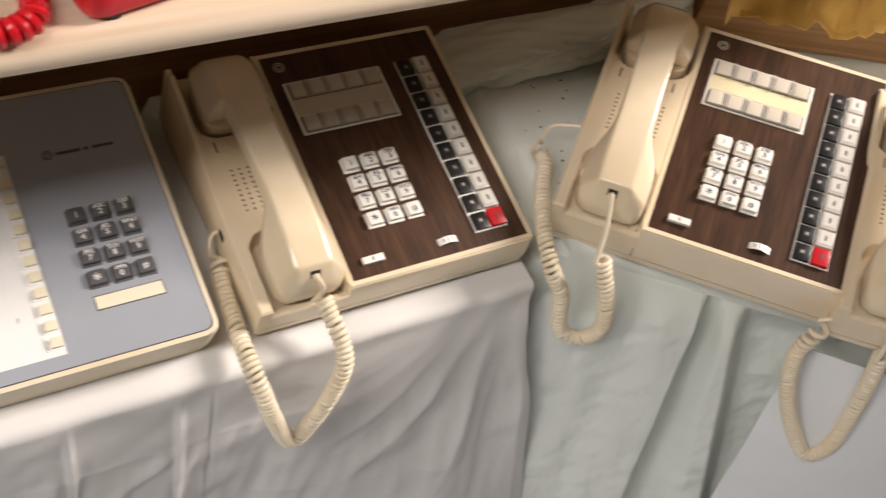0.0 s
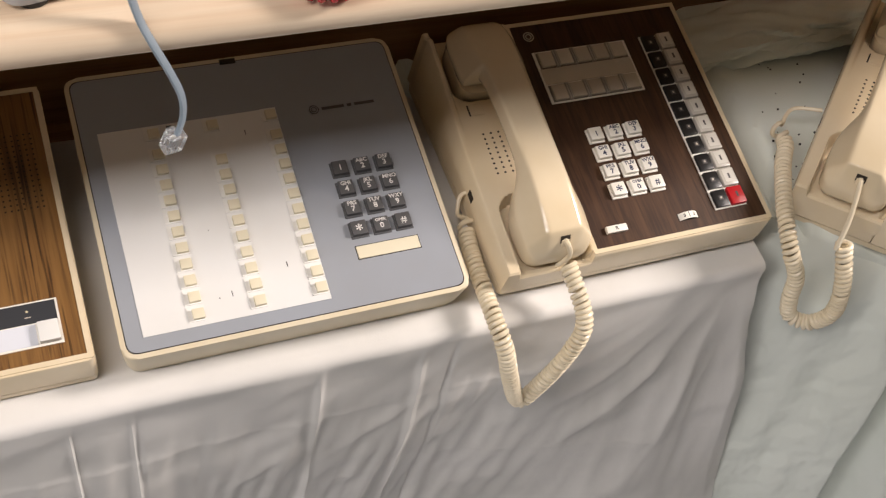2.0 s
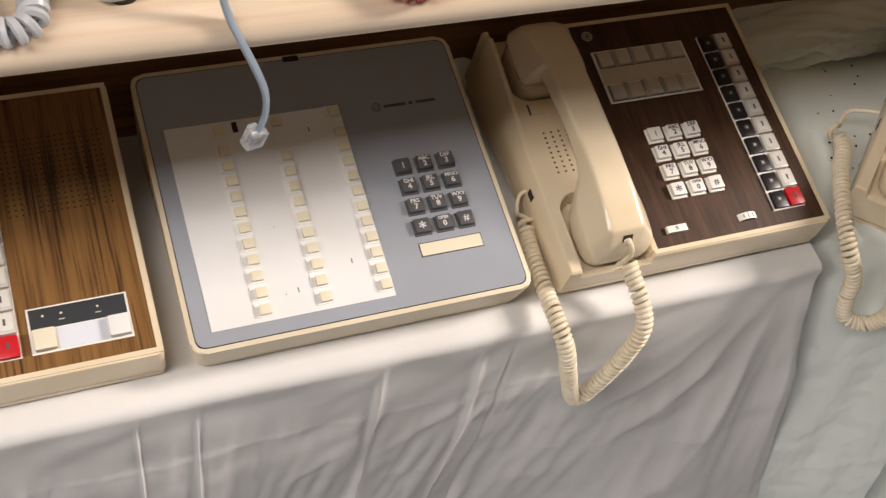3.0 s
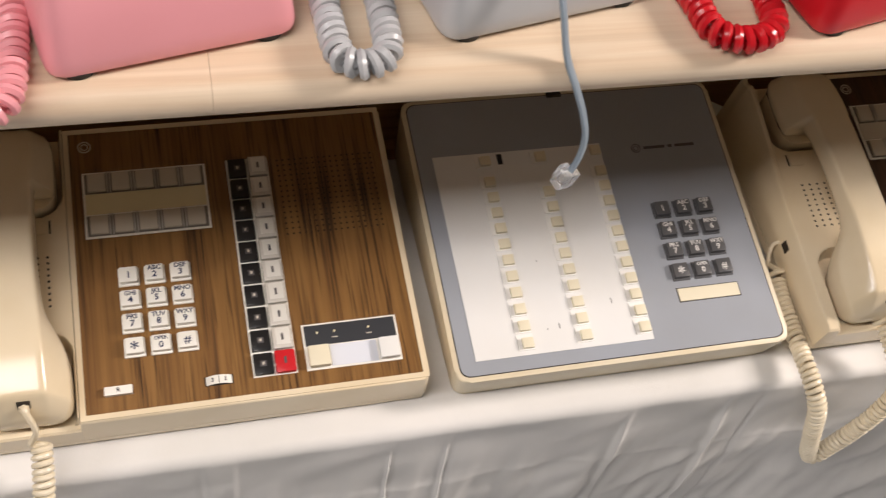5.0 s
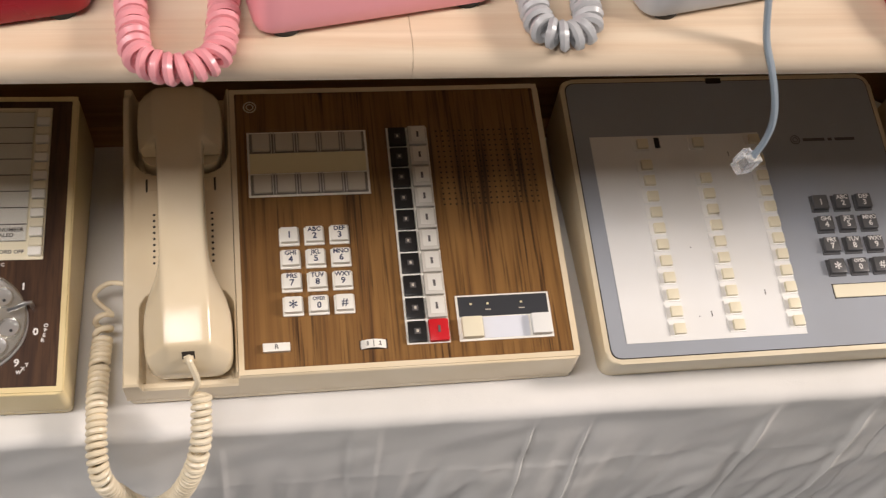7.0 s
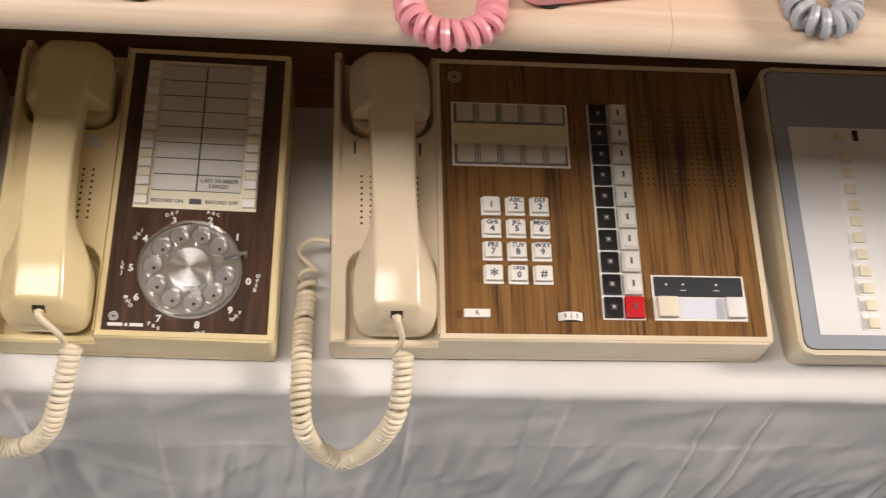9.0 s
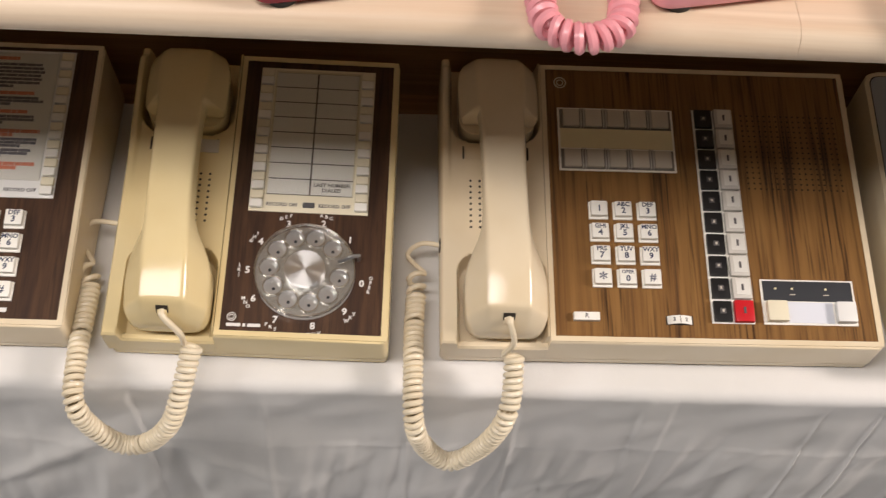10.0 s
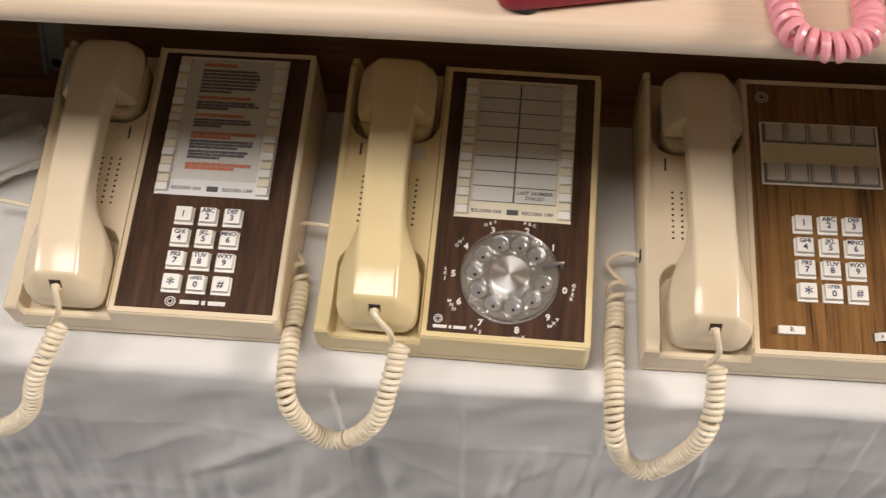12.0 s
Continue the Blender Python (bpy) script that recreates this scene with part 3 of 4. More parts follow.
    return mesh_of("cradle", bm, material)


def handset_mesh(material):
    """Lofted handset: wide square ends, slim grip, gently crowned flat back."""
    # v, half width, half facet, underside, shoulder, top
    S = [(-2.0, 17, 10, -2, 4, 8), (-0.5, 21.5, 12, -6, 7, 13.5), (2.5, 24.5, 13, -9, 10, 20), (6, 26.0, 13.4, -11, 13, 26.8), (7.7, 26.4, 13.6, -11, 13.8, 29.5), (8.8, 26.6, 13.7, -11, 14, 30.3), (10.2, 26.8, 13.7, -11, 14.2, 30.75),
         (16, 27, 13.8, -11, 15, 32.3), (25, 27.2, 13.9, -11, 16, 34.5), (34, 26.6, 14, -9, 17, 36.3), (42, 24.8, 14, -5, 18.5, 37.6), (50, 21.6, 14, 2, 21, 38.7), (57, 18.2, 14, 10, 24.5, 39.5), (64, 16, 14, 16, 27.5, 40.2), (74, 15, 14, 19.5, 29.5, 40.8), (95, 14.7, 14, 21.5, 30.5, 41.2),
         (115, 14.7, 14.1, 22, 30.5, 41.2), (135, 15, 14.3, 21, 29.5, 40.5), (145, 15.4, 14.5, 19, 28, 39.8), (149.0, 15.8, 14.6, 17, 27, 39.4), (150.6, 25.6, 15, 10.6, 21, 39.2), (152.5, 27.0, 15.2, 10, 19.5, 38.9), (162, 27.8, 16, 10, 19, 37.4), (174, 27.9, 16.6, 10, 18, 35.0),
         (184, 27.4, 16.8, 10, 17, 32.2), (191, 26, 16.2, 10, 16, 29), (196, 23.5, 14.5, 10, 14.5, 25), (199.5, 19.5, 12.5, 10, 13, 20)]
    bm = bmesh.new()
    rows = []
    for v, hw, ht, zb, zs, zt in S:
        side = zb + min(6, (zs - zb) * 0.6)
        crown = [(ht * f, zt + 0.5 * (1 - f * f)) for f in (1.0, 0.5, 0.0, -0.5, -1.0)]
        low = 0.97 if v > 149 else 0.86
        poly = [(-hw * low, zb), (hw * low, zb), (hw, side), (hw, zs)] + crown + [(-hw, zs), (-hw, side)]
        c = -33.2 - 3.8 * max(0.0, v) / 190
        rows.append([bm.verts.new(((c + p[0]) * MM, v * MM, p[1] * MM)) for p in round_poly(poly, 2.4, 4)])
    for p, q in zip(rows, rows[1:]):
        for k in range(len(p)):
            j = (k + 1) % len(p)
            bm.faces.new((p[k], p[j], q[j], q[k]))
    bm.faces.new(rows[0])
    bm.faces.new(rows[-1][::-1])
    return mesh_of("grip", bm, material)


def cap_mesh(material, hw, hv, r, z0, z1):
    """A square cap with rounded corners and a rounded lower rim, under an end of the handset."""
    bm = bmesh.new()
    rows = []
    for inset, z in ((5, z0), (1.6, z0 + 1.2), (0.3, z0 + 4), (0, z1)):
        a, b = hw - inset, hv - inset
        rows.append([bm.verts.new((q.x * MM, q.y * MM, z * MM)) for q in round_poly([(-a, -b), (a, -b), (a, b), (-a, b)], r, 9)])
    for p, q in zip(rows, rows[1:]):
        for k in range(len(p)):
            j = (k + 1) % len(p)
            bm.faces.new((p[k], p[j], q[j], q[k]))
    bm.faces.new(rows[0][::-1])
    bm.faces.new(rows[-1])
    return mesh_of("cap", bm, material)


def holes_mesh():
    bm = bmesh.new()
    for i in range(7):
        for j in range(9):
            disc(bm, (-55.2 + 6.3 * i) * MM, (76.5 + 4.4 * j) * MM, 1.3 * MM, 1.56 * MM, 0.95 * MM, 8)
    return mesh_of("speaker_holes", bm, LEAD, False)


def keycap(w, d, h, material, name="key"):
    """A key: square skirt, sloping waist and softly rounded cap."""
    bm = bmesh.new()
    box(bm, -w / 2 - 1.0 * MM, w / 2 + 1.0 * MM, -d / 2 - 1.5 * MM, d / 2 + 0.8 * MM, 0, 1.4 * MM, 0.4 * MM, 1)
    box(bm, -w / 2, w / 2, -d / 2, d / 2, 1.0 * MM, h, 0.9 * MM, 2)
    return mesh_of(name, bm, material)


LEGENDS = ["1", "ABC\n2", "DEF\n3", "GHI\n4", "JKL\n5", "MNO\n6", "PRS\n7", "TUV\n8", "WXY\n9", "*", "OPER\n0", "#"]


def keypad(phone, u, v, pitch, material, ink, kind):
    cap = shared(("cap", kind), lambda: keycap(11.5 * MM, 11.0 * MM, 5.2 * MM, material))
    for k, text in enumerate(LEGENDS):
        key = part("key", cap, material, phone, at=pose((u + pitch * (k % 3)) * MM, (v - pitch * (k // 3)) * MM, 0.2 * MM))
        rows = text.split("\n")
        if len(rows) == 1:
            size = {'*': 12.5, '#': 7.6}.get(text, 6.8)
            part("legend", lettering(rows[0], size * MM, ink, 0.012), ink, key, at=pose(0, (-2.6 if text == "*" else -0.6) * MM, 5.26 * MM))
        else:
            part("legend", lettering(rows[0], (3.4 if len(rows[0]) > 3 else 4.5) * MM, ink), ink, key, at=pose(0, 2.9 * MM, 5.26 * MM))
            part("legend", lettering(rows[1], 6.0 * MM, ink), ink, key, at=pose(0, -1.8 * MM, 5.26 * MM))


def emblem(phone, u, v, r, ink, lift=0.25):
    """A round maker's mark, reduced to a ring and a plain dome."""
    bm = bmesh.new()
    ring(bm, 0, 0, 0, 0.0002, r * 0.82 * MM, r * MM, 28)
    ring(bm, 0, 0, 0, 0.0002, r * 0.42 * MM, r * 0.58 * MM, 20)
    part("emblem", bm, ink, phone, at=pose(u * MM, v * MM, lift * MM), smooth=False)


def name_bars(phone, u0, u1, v, h, ink, lift=0.25):
    """Maker's script reduced to plain bars."""
    bm = bmesh.new()
    w = (u1 - u0)
    for a, b in ((0, 0.42), (0.48, 0.56), (0.62, 1.0)):
        box(bm, (u0 + w * a) * MM, (u0 + w * b) * MM, (v - h / 2) * MM, (v + h / 2) * MM, 0, 0.0002)
    part("name_mark", bm, ink, phone, at=pose(0, 0, lift * MM), smooth=False)


def rounded_block(bm, u0, u1, v0, v1, r, lo, hi, flare=(0.0, 0.0), top_bevel=0.0, deep=0.0, left=False):
    """A block on the sloping base with rounded upright corners; flare moves the lower edge out at the front and the side."""
    def outline(du, dv):
        out = []
        for cu, cv, a in ((u0, v0 - dv, 180), (u1 + du, v0 - dv, 270), (u1 + du, v1, 0), (u0, v1, 90)):
            if cu == u0 and not left:
                out.append((cu, cv))
                continue
            su, sv = (1 if cu > u0 else -1), (1 if cv >= v1 else -1)
            for k in range(6):
                th = radians(a + 18 * k)
                out.append((cu - su * r + r * math.cos(th), cv - sv * r + r * math.sin(th)))
        return out
    low = [bm.verts.new((u * MM, v * MM, table_under(v * MM) + lo - deep)) for u, v in outline(*flare)]
    top = [bm.verts.new((u * MM, v * MM, hi if hi < 0.003 else table_under(v * MM) + hi - deep)) for u, v in outline(0, 0)]
    n = len(low)
    for k in range(n):
        bm.faces.new((low[k], low[(k + 1) % n], top[(k + 1) % n], top[k]))
    face_up = bm.faces.new(top)
    bm.faces.new(low[::-1])
    if top_bevel:
        bmesh.ops.bevel(bm, geom=list(face_up.edges), offset=top_bevel, segments=3, affect="EDGES", profile=0.5)


def shell(phone, width, plastic_mat, panel_mat, depth=205, deep=0.0):
    bm = bmesh.new()
    rounded_block(bm, -4, width + 4.4, -4.9, depth + 4.4, 4.5, 0.0092, -0.4 * MM, (1.0, 2.0), 1.5 * MM, deep)
    part("body", bm, plastic_mat, phone)
    bm = bmesh.new()
    rounded_block(bm, -74.6, width + 5.0, -6.5, depth + 3.6, 4.0, 0.0012, 0.0076, (0, 0), 0, deep, True)
    part("base", bm, plastic_mat, phone)
    bm = bmesh.new()
    rounded_block(bm, -74.0, width + 4.3, -5.9, depth + 2.8, 4.0, 0.005, 0.0115, (0, 0), 0, deep, True)
    part("seam", bm, LEAD, phone, "dark joint between shell and base", smooth=False)
    if deep:
        bm = bmesh.new()
        rounded_block(bm, -75.0, -3.8, -6.7, depth + 4.0, 3.0, 0.0092, 0.0094 + deep, (0, 0.3), 0, deep, True)
        part("skirt", bm, plastic_mat, phone)
    part("panel", boxes((0, width * MM, 0, depth * MM, -0.6 * MM, 0.1 * MM)), panel_mat, phone, smooth=False)
    bm = bmesh.new()
    b = 3.5
    for r in ((-b, width + b, -b, 0), (-b, width + b, depth, depth + b), (-b, 0, 0, depth), (width, width + b, 0, depth)):
        box(bm, r[0] * MM, r[1] * MM, r[2] * MM, r[3] * MM, -1.0 * MM, 0.6 * MM)
    part("bezel", bm, plastic_mat, phone, smooth=False)
    for u in (-61, width - 10):
        for v in (12, depth - 12):
            bm = bmesh.new()
            w = table_under(v * MM)
            disc(bm, u * MM, v * MM, w + 0.0004, w + 0.004, 0.006, 16)
            part("foot", bm, RUBBER, phone)


def handset_and_cradle(phone, plastic_mat):
    part("cradle", shared(("cradle", plastic_mat.name), lambda: cradle_mesh(plastic_mat)), plastic_mat, phone)
    tagged(part("sound_grille", shared("holes", holes_mesh), LEAD, phone, "rows of small dark holes"), kind="stuff")
    for u, a, b in ((-60.6, -58.4, -48), (-15.6, -25, -17.4)):
        part("hook_slot", boxes((u * MM, (u + 1.3) * MM, 128.8 * MM, 138.6 * MM, 1.2 * MM, 1.65 * MM)), LEAD, phone, "dark hook slot", smooth=False)
        part("hook_tab", boxes((a * MM, b * MM, 128.8 * MM, 138.6 * MM, 1.0 * MM, 2.0 * MM, 0.3 * MM, 1)), plastic_mat, phone)
    part("cord_jack", boxes((-75.7 * MM, -74.4 * MM, 66 * MM, 74 * MM, -20 * MM, -13 * MM)), LEAD, phone, "dark cord jack", smooth=False)
    hs = new("handset")
    hs.parent = phone
    hs["label"] = "handset resting in its cradle"
    part("grip", shared(("grip", plastic_mat.name), lambda: handset_mesh(plastic_mat)), plastic_mat, hs)
    part("receiver_cap", shared(("ear", plastic_mat.name), lambda: cap_mesh(plastic_mat, 26.9, 26.4, 14, -12, 9.5)), plastic_mat, hs, at=pose(-36.6 * MM, 170.4 * MM, 0))
    part("cap_seam", shared("ear_seam", lambda: cap_mesh(LEAD, 26.4, 22.6, 10, 4, 10.4)), LEAD, hs, "dark joint above the receiver cap", at=pose(-36.6 * MM, 174.0 * MM, 0))
    part("mouthpiece_cap", shared(("mouth", plastic_mat.name), lambda: cap_mesh(plastic_mat, 25, 21, 14, -12.5, 8)), plastic_mat, hs, at=pose(-33.6 * MM, 24 * MM, 0))
    slope = pose(-33.2 * MM, 4.25 * MM, 23.4 * MM, 62.5, 0, 0)
    part("cord_socket", boxes((-3.9 * MM, 3.9 * MM, -3.0 * MM, 3.2 * MM, -0.6 * MM, 0.45 * MM)), LEAD, hs, "dark cord socket", smooth=False, at=slope)
    part("plug_latch", boxes((-3.0 * MM, 3.0 * MM, -5.6 * MM, -0.2 * MM, -0.4 * MM, 1.6 * MM, 0.5 * MM, 1)), plastic_mat, hs, at=slope)


def handset_cord(phone, m, path, turns, seed):
    """The curly cord: path in the room, the coil ends after `turns` points, then a plain lead to the body."""
    inv = m.inverted()
    bm = bmesh.new()
    local = [inv @ Vector(p) for p in path]
    line = coil_line(local[:turns], 5.0 * MM, 4.15 * MM, seed, 14, 1.0, 0.013)
    jack = Vector((-33.2, 4.5, 22.0)) * MM
    a, b = line[0], line[1]
    lead = smooth_path([jack, jack + Vector((0.8, -5, 0.5)) * MM, jack.lerp(a, 0.55) + Vector((2, -4, 3)) * MM, a - (b - a).normalized() * 5 * MM, a], 1.2 * MM)
    tube(bm, lead[:-1] + line, 2.05 * MM, 8)
    a, b = line[-2], line[-1]
    tube(bm, smooth_path([a, b, b + (b - a).normalized() * 4 * MM] + local[turns:], 1.5 * MM), 1.7 * MM, 8)
    part("cord", bm, CORD, phone, "curly cord hanging over the table edge")


def line_keys(phone, u, v0, v1, n=10):
    """Two columns of keys in a white tray: black lamps and white line keys, the last one red."""
    step = (v1 - v0) / n
    part("key_tray", boxes((u * MM, (u + 29) * MM, v0 * MM, v1 * MM, -0.2 * MM, 0.5 * MM)), WHITEKEY, phone, smooth=False)
    dark = shared("lamp_key", lambda: mesh_of("lamp_key", boxes((-6.2 * MM, 6.2 * MM, -(step / 2 - 0.9) * MM, (step / 2 - 0.9) * MM, 0, 3.0 * MM, 0.8 * MM)), BLACK))
    lens = shared("lens", lambda: mesh_of("lens", boxes((-2 * MM, 2 * MM, -2 * MM, 2 * MM, 2.9 * MM, 3.3 * MM, 0.15 * MM, 1)), GREYPRINT))
    dot = shared("lens_dot", lambda: mesh_of("lens_dot", boxes((-0.7 * MM, 0.7 * MM, -0.9 * MM, 0.9 * MM, 3.2 * MM, 3.5 * MM)), FROST))
    whites = {c.name: shared(("line_key", c.name), lambda c=c: mesh_of("line_key", boxes((-6.6 * MM, 6.6 * MM, -(step / 2 - 0.5) * MM, (step / 2 - 0.5) * MM, 0, 4.2 * MM, 1.2 * MM)), c)) for c in (PALEKEY, RED)}
    insert = shared("key_insert", lambda: mesh_of("key_insert", boxes((-4.4 * MM, 5.2 * MM, -(step / 2 - 3.0) * MM, (step / 2 - 1.6) * MM, 4.0 * MM, 4.5 * MM, 0.2 * MM, 1)), INSERT))
    mark = shared("key_mark", lambda: mesh_of("key_mark", boxes((-0.7 * MM, 0.9 * MM, -2.0 * MM, 2.6 * MM, 4.45 * MM, 4.62 * MM)), GREYPRINT))
    for k in range(n):
        v = v0 + step * (k + 0.5)
        b = part("lamp_key", dark, BLACK, phone, at=pose((u + 7.4) * MM, v * MM, 0.3 * MM))
        part("lens", lens, GREYPRINT, b)
        part("lens_dot", dot, FROST, b)
        c = RED if k == 0 else PALEKEY
        w = part("line_key", whites[c.name], c, phone, "red hold key" if k == 0 else "", at=pose((u + 21.6) * MM, v * MM, 0.3 * MM))
        if k:
            part("key_insert", insert, INSERT, w, "white paper insert under a clear cap")
        part("key_mark", mark, GREYPRINT, w)


def lamp_window(phone, u0, v0, u1, v1, strip):
    """A framed window: two rows of five frosted keys with a paper strip between."""
    part("window_tray", boxes((u0 * MM, u1 * MM, v0 * MM, v1 * MM, -0.2 * MM, 0.7 * MM)), WHITEKEY, phone, smooth=False)
    part("paper_strip", boxes(((u0 + 1.5) * MM, (u1 - 1.5) * MM, (v0 + 18) * MM, (v1 - 17) * MM, 0.6 * MM, 1.0 * MM)), strip, phone, smooth=False)
    p = (u1 - u0 - 3) / 5
    key = shared("frost_key", lambda: mesh_of("frost_key", boxes((-(p / 2 - 1.9) * MM, (p / 2 - 1.9) * MM, -6.9 * MM, 6.9 * MM, 0, 2.6 * MM, 1.1 * MM)), FROST))
    # dark slabs paint the shade between the keys onto the tray bottom
    bed = shared("bed_shade", lambda: mesh_of("bed_shade", boxes((-(2.5 * p) * MM, 2.5 * p * MM, -7.8 * MM, 7.8 * MM, 0, 0.35 * MM)), BEDSHADE, False))
    bar = shared("divider", lambda: mesh_of("divider", boxes((-0.42 * MM, 0.42 * MM, -7.6 * MM, 7.6 * MM, 0, 3.0 * MM)), PALEKEY, False))
    for v in (v0 + 9.2, v1 - 9):
        part("bed_shade", bed, BEDSHADE, phone, "tray bottom painted dark for the shade between keys", at=pose((u0 + u1) / 2 * MM, v * MM, 0.5 * MM))
        for k in range(5):
            part("frost_key", key, FROST, phone, at=pose((u0 + 1.5 + p * (k + 0.5)) * MM, v * MM, 0.75 * MM))
        for k in range(1, 5):
            for side in (-0.95, 0.95):
                part("divider", bar, PALEKEY, phone, at=pose((u0 + 1.5 + p * k + side) * MM, v * MM, 0.8 * MM))


def plate_and_wheel(phone, u, v, wu, wv):
    key = part("r_key", boxes((-8.7 * MM, 8.7 * MM, -2.9 * MM, 2.9 * MM, -0.2 * MM, 3.4 * MM, 0.6 * MM)), WHITEKEY, phone, "small white key marked R", at=pose(u * MM, v * MM, 0))
    part("legend", lettering("R", 4.4 * MM, INK, 0.012), INK, key, at=pose(0, 0, 3.46 * MM))
    slot = part("wheel_slot", boxes((-9.2 * MM, 9.2 * MM, -3.2 * MM, 3.2 * MM, -0.3 * MM, 0.22 * MM)), LEAD, phone, smooth=False, at=pose(wu * MM, wv * MM, 0))
    bm = bmesh.new()
    rows = []
    for k in range(15):
        a = radians(-42 + 6 * k)
        rows.append([bm.verts.new((13 * math.sin(a) * MM, y * MM, (13 * math.cos(a) - 9.8) * MM)) for y in (-2.9, -2.5, 2.5, 2.9)])
    for r, s in zip(rows, rows[1:]):
        for k in range(3):
            bm.faces.new((r[k], s[k], s[k + 1], r[k + 1]))
    thicken(bm, 0.6 * MM)
    wheel = part("volume_wheel", bm, WHITEKEY, slot, "white thumb wheel")
    part("groove", boxes((-0.2 * MM, 0.2 * MM, -2.4 * MM, 2.4 * MM, 3.1 * MM, 3.35 * MM)), GREYPRINT, wheel, smooth=False)
    for x, numeral in ((-4.0, "3"), (4.2, "2")):
        part("numeral", lettering(numeral, 3.6 * MM, INK), INK, wheel, at=pose(x * MM, 0, (13.06 * math.cos(x / 13) - 9.75) * MM, 0, math.degrees(x / 13), 0))


def executive(name, m, width, panel, strip, cord, turns, seed, label, col, window, pad, plastic_mat=CREAM, deep=0.0):
    phone = tagged(new(name), label, "telephone", "telephones of the lower row")
    phone.matrix_basis = m
    shell(phone, width, plastic_mat, panel, deep=deep)
    handset_and_cradle(phone, plastic_mat)
    lamp_window(phone, window[0], window[1], window[2], window[3], strip)
    keypad(phone, pad[0], pad[1], 16.75, WHITEKEY, BLUEINK, "white")
    line_keys(phone, col[0], col[1], col[2])
    emblem(phone, window[0] + 3, 194, 4.6, FROST)
    if cord:
        handset_cord(phone, m, cord, turns, seed)
    return phone


def face(x, y, z, rz, rx=9.0, ry=0.0):
    return pose(x, y, z, rx, ry, rz)


M4 = face(-0.2659, 0.0034, 0.7856, 0.5)
CORD4 = [(-0.2932, -0.0102, 0.7810), (-0.2945, -0.034, 0.765), (-0.3003, -0.046, 0.748), (-0.3125, -0.047, 0.7124), (-0.331, -0.048, 0.6937), (-0.3483, -0.047, 0.7161), (-0.3572, -0.045, 0.752), (-0.3586, -0.0113, 0.766), (-0.3585, 0.0181, 0.765), (-0.3572, 0.0465, 0.765), (-0.3575, 0.0591, 0.765), (-0.3636, 0.0736, 0.768), (-0.354, 0.080, 0.774), (-0.3375, 0.0755, 0.778)]
p4 = executive("speaker_telephone", M4, 216, WALNUT, IVORY, CORD4, 11, 3, "cream telephone with walnut-grain face and speaker grille",
               (105, 10.7, 174), (7.5, 122.5, 90.5, 173), (32.8, 91.8))
plate_and_wheel(p4, 20.7, 13.4, 83.1, 12.3)
bm = bmesh.new()
for i in range(17):
    for j in range(15):
        disc(bm, (141 + 4.2 * i) * MM, (112 + 4.2 * j) * MM, 0, 0.16 * MM, 0.75 * MM, 7)
tagged(part("grille", bm, LEAD, p4, "grid of small dark grille holes", smooth=False), kind="stuff")
plate = part("recorder_plate", boxes((140 * MM, 204 * MM, 10.6 * MM, 43 * MM, -0.2 * MM, 0.9 * MM)), WHITEKEY, p4, smooth=False)
part("charcoal_strip", boxes((141.5 * MM, 202.5 * MM, 27.5 * MM, 41.8 * MM, 0.8 * MM, 1.3 * MM)), CHARCOAL, plate, smooth=False)
part("paper_label", boxes((157 * MM, 188 * MM, 12 * MM, 26.8 * MM, 0.8 * MM, 1.2 * MM)), LABELBLUE, plate, smooth=False)
part("talk_key", boxes((142 * MM, 156 * MM, 12 * MM, 26.5 * MM, 0.8 * MM, 6 * MM, 1.2 * MM)), BUTTON, plate)
part("off_key", boxes((189 * MM, 202.5 * MM, 12 * MM, 26.5 * MM, 0.8 * MM, 6 * MM, 1.2 * MM)), ENAMEL, plate)
for u in (150, 161.5, 184.5):
    bm = bmesh.new()
    disc(bm, u * MM, 36.3 * MM, 1.2 * MM, 1.7 * MM, 0.8 * MM, 12)
    part("pilot_lamp", bm, IVORY, plate, "small amber pilot lamp")
part("legend_bars", boxes(*((u * MM, (u + 4) * MM, 31.8 * MM, 32.5 * MM, 1.25 * MM, 1.4 * MM) for u in (159.5, 182.5))), FROST, plate, smooth=False)

M2 = face(0.3211, 0.0023, 0.7899, 0.35)
CORD2 = [(0.2962, -0.0011, 0.7850), (0.3010, -0.038, 0.762), (0.2935, -0.047, 0.731), (0.2790, -0.048, 0.688), (0.2648, -0.048, 0.6689), (0.2470, -0.048, 0.715), (0.2365, -0.044, 0.752), (0.2325, -0.0233, 0.766), (0.2344, 0.0117, 0.765), (0.2368, 0.0429, 0.765), (0.2402, 0.0585, 0.765), (0.2431, 0.0689, 0.768), (0.2418, 0.082, 0.776), (0.2530, 0.0798, 0.782)]
p2 = executive("executive_telephone", M2, 151, ROSEWOOD, FROST, CORD2, 12, 5, "cream telephone with dark rosewood face on the white cloth",
               (109, 11.8, 178.5), (10.5, 128.3, 95, 178), (34.6, 94.2))
plate_and_wheel(p2, 20.7, 12.6, 84.0, 11.8)

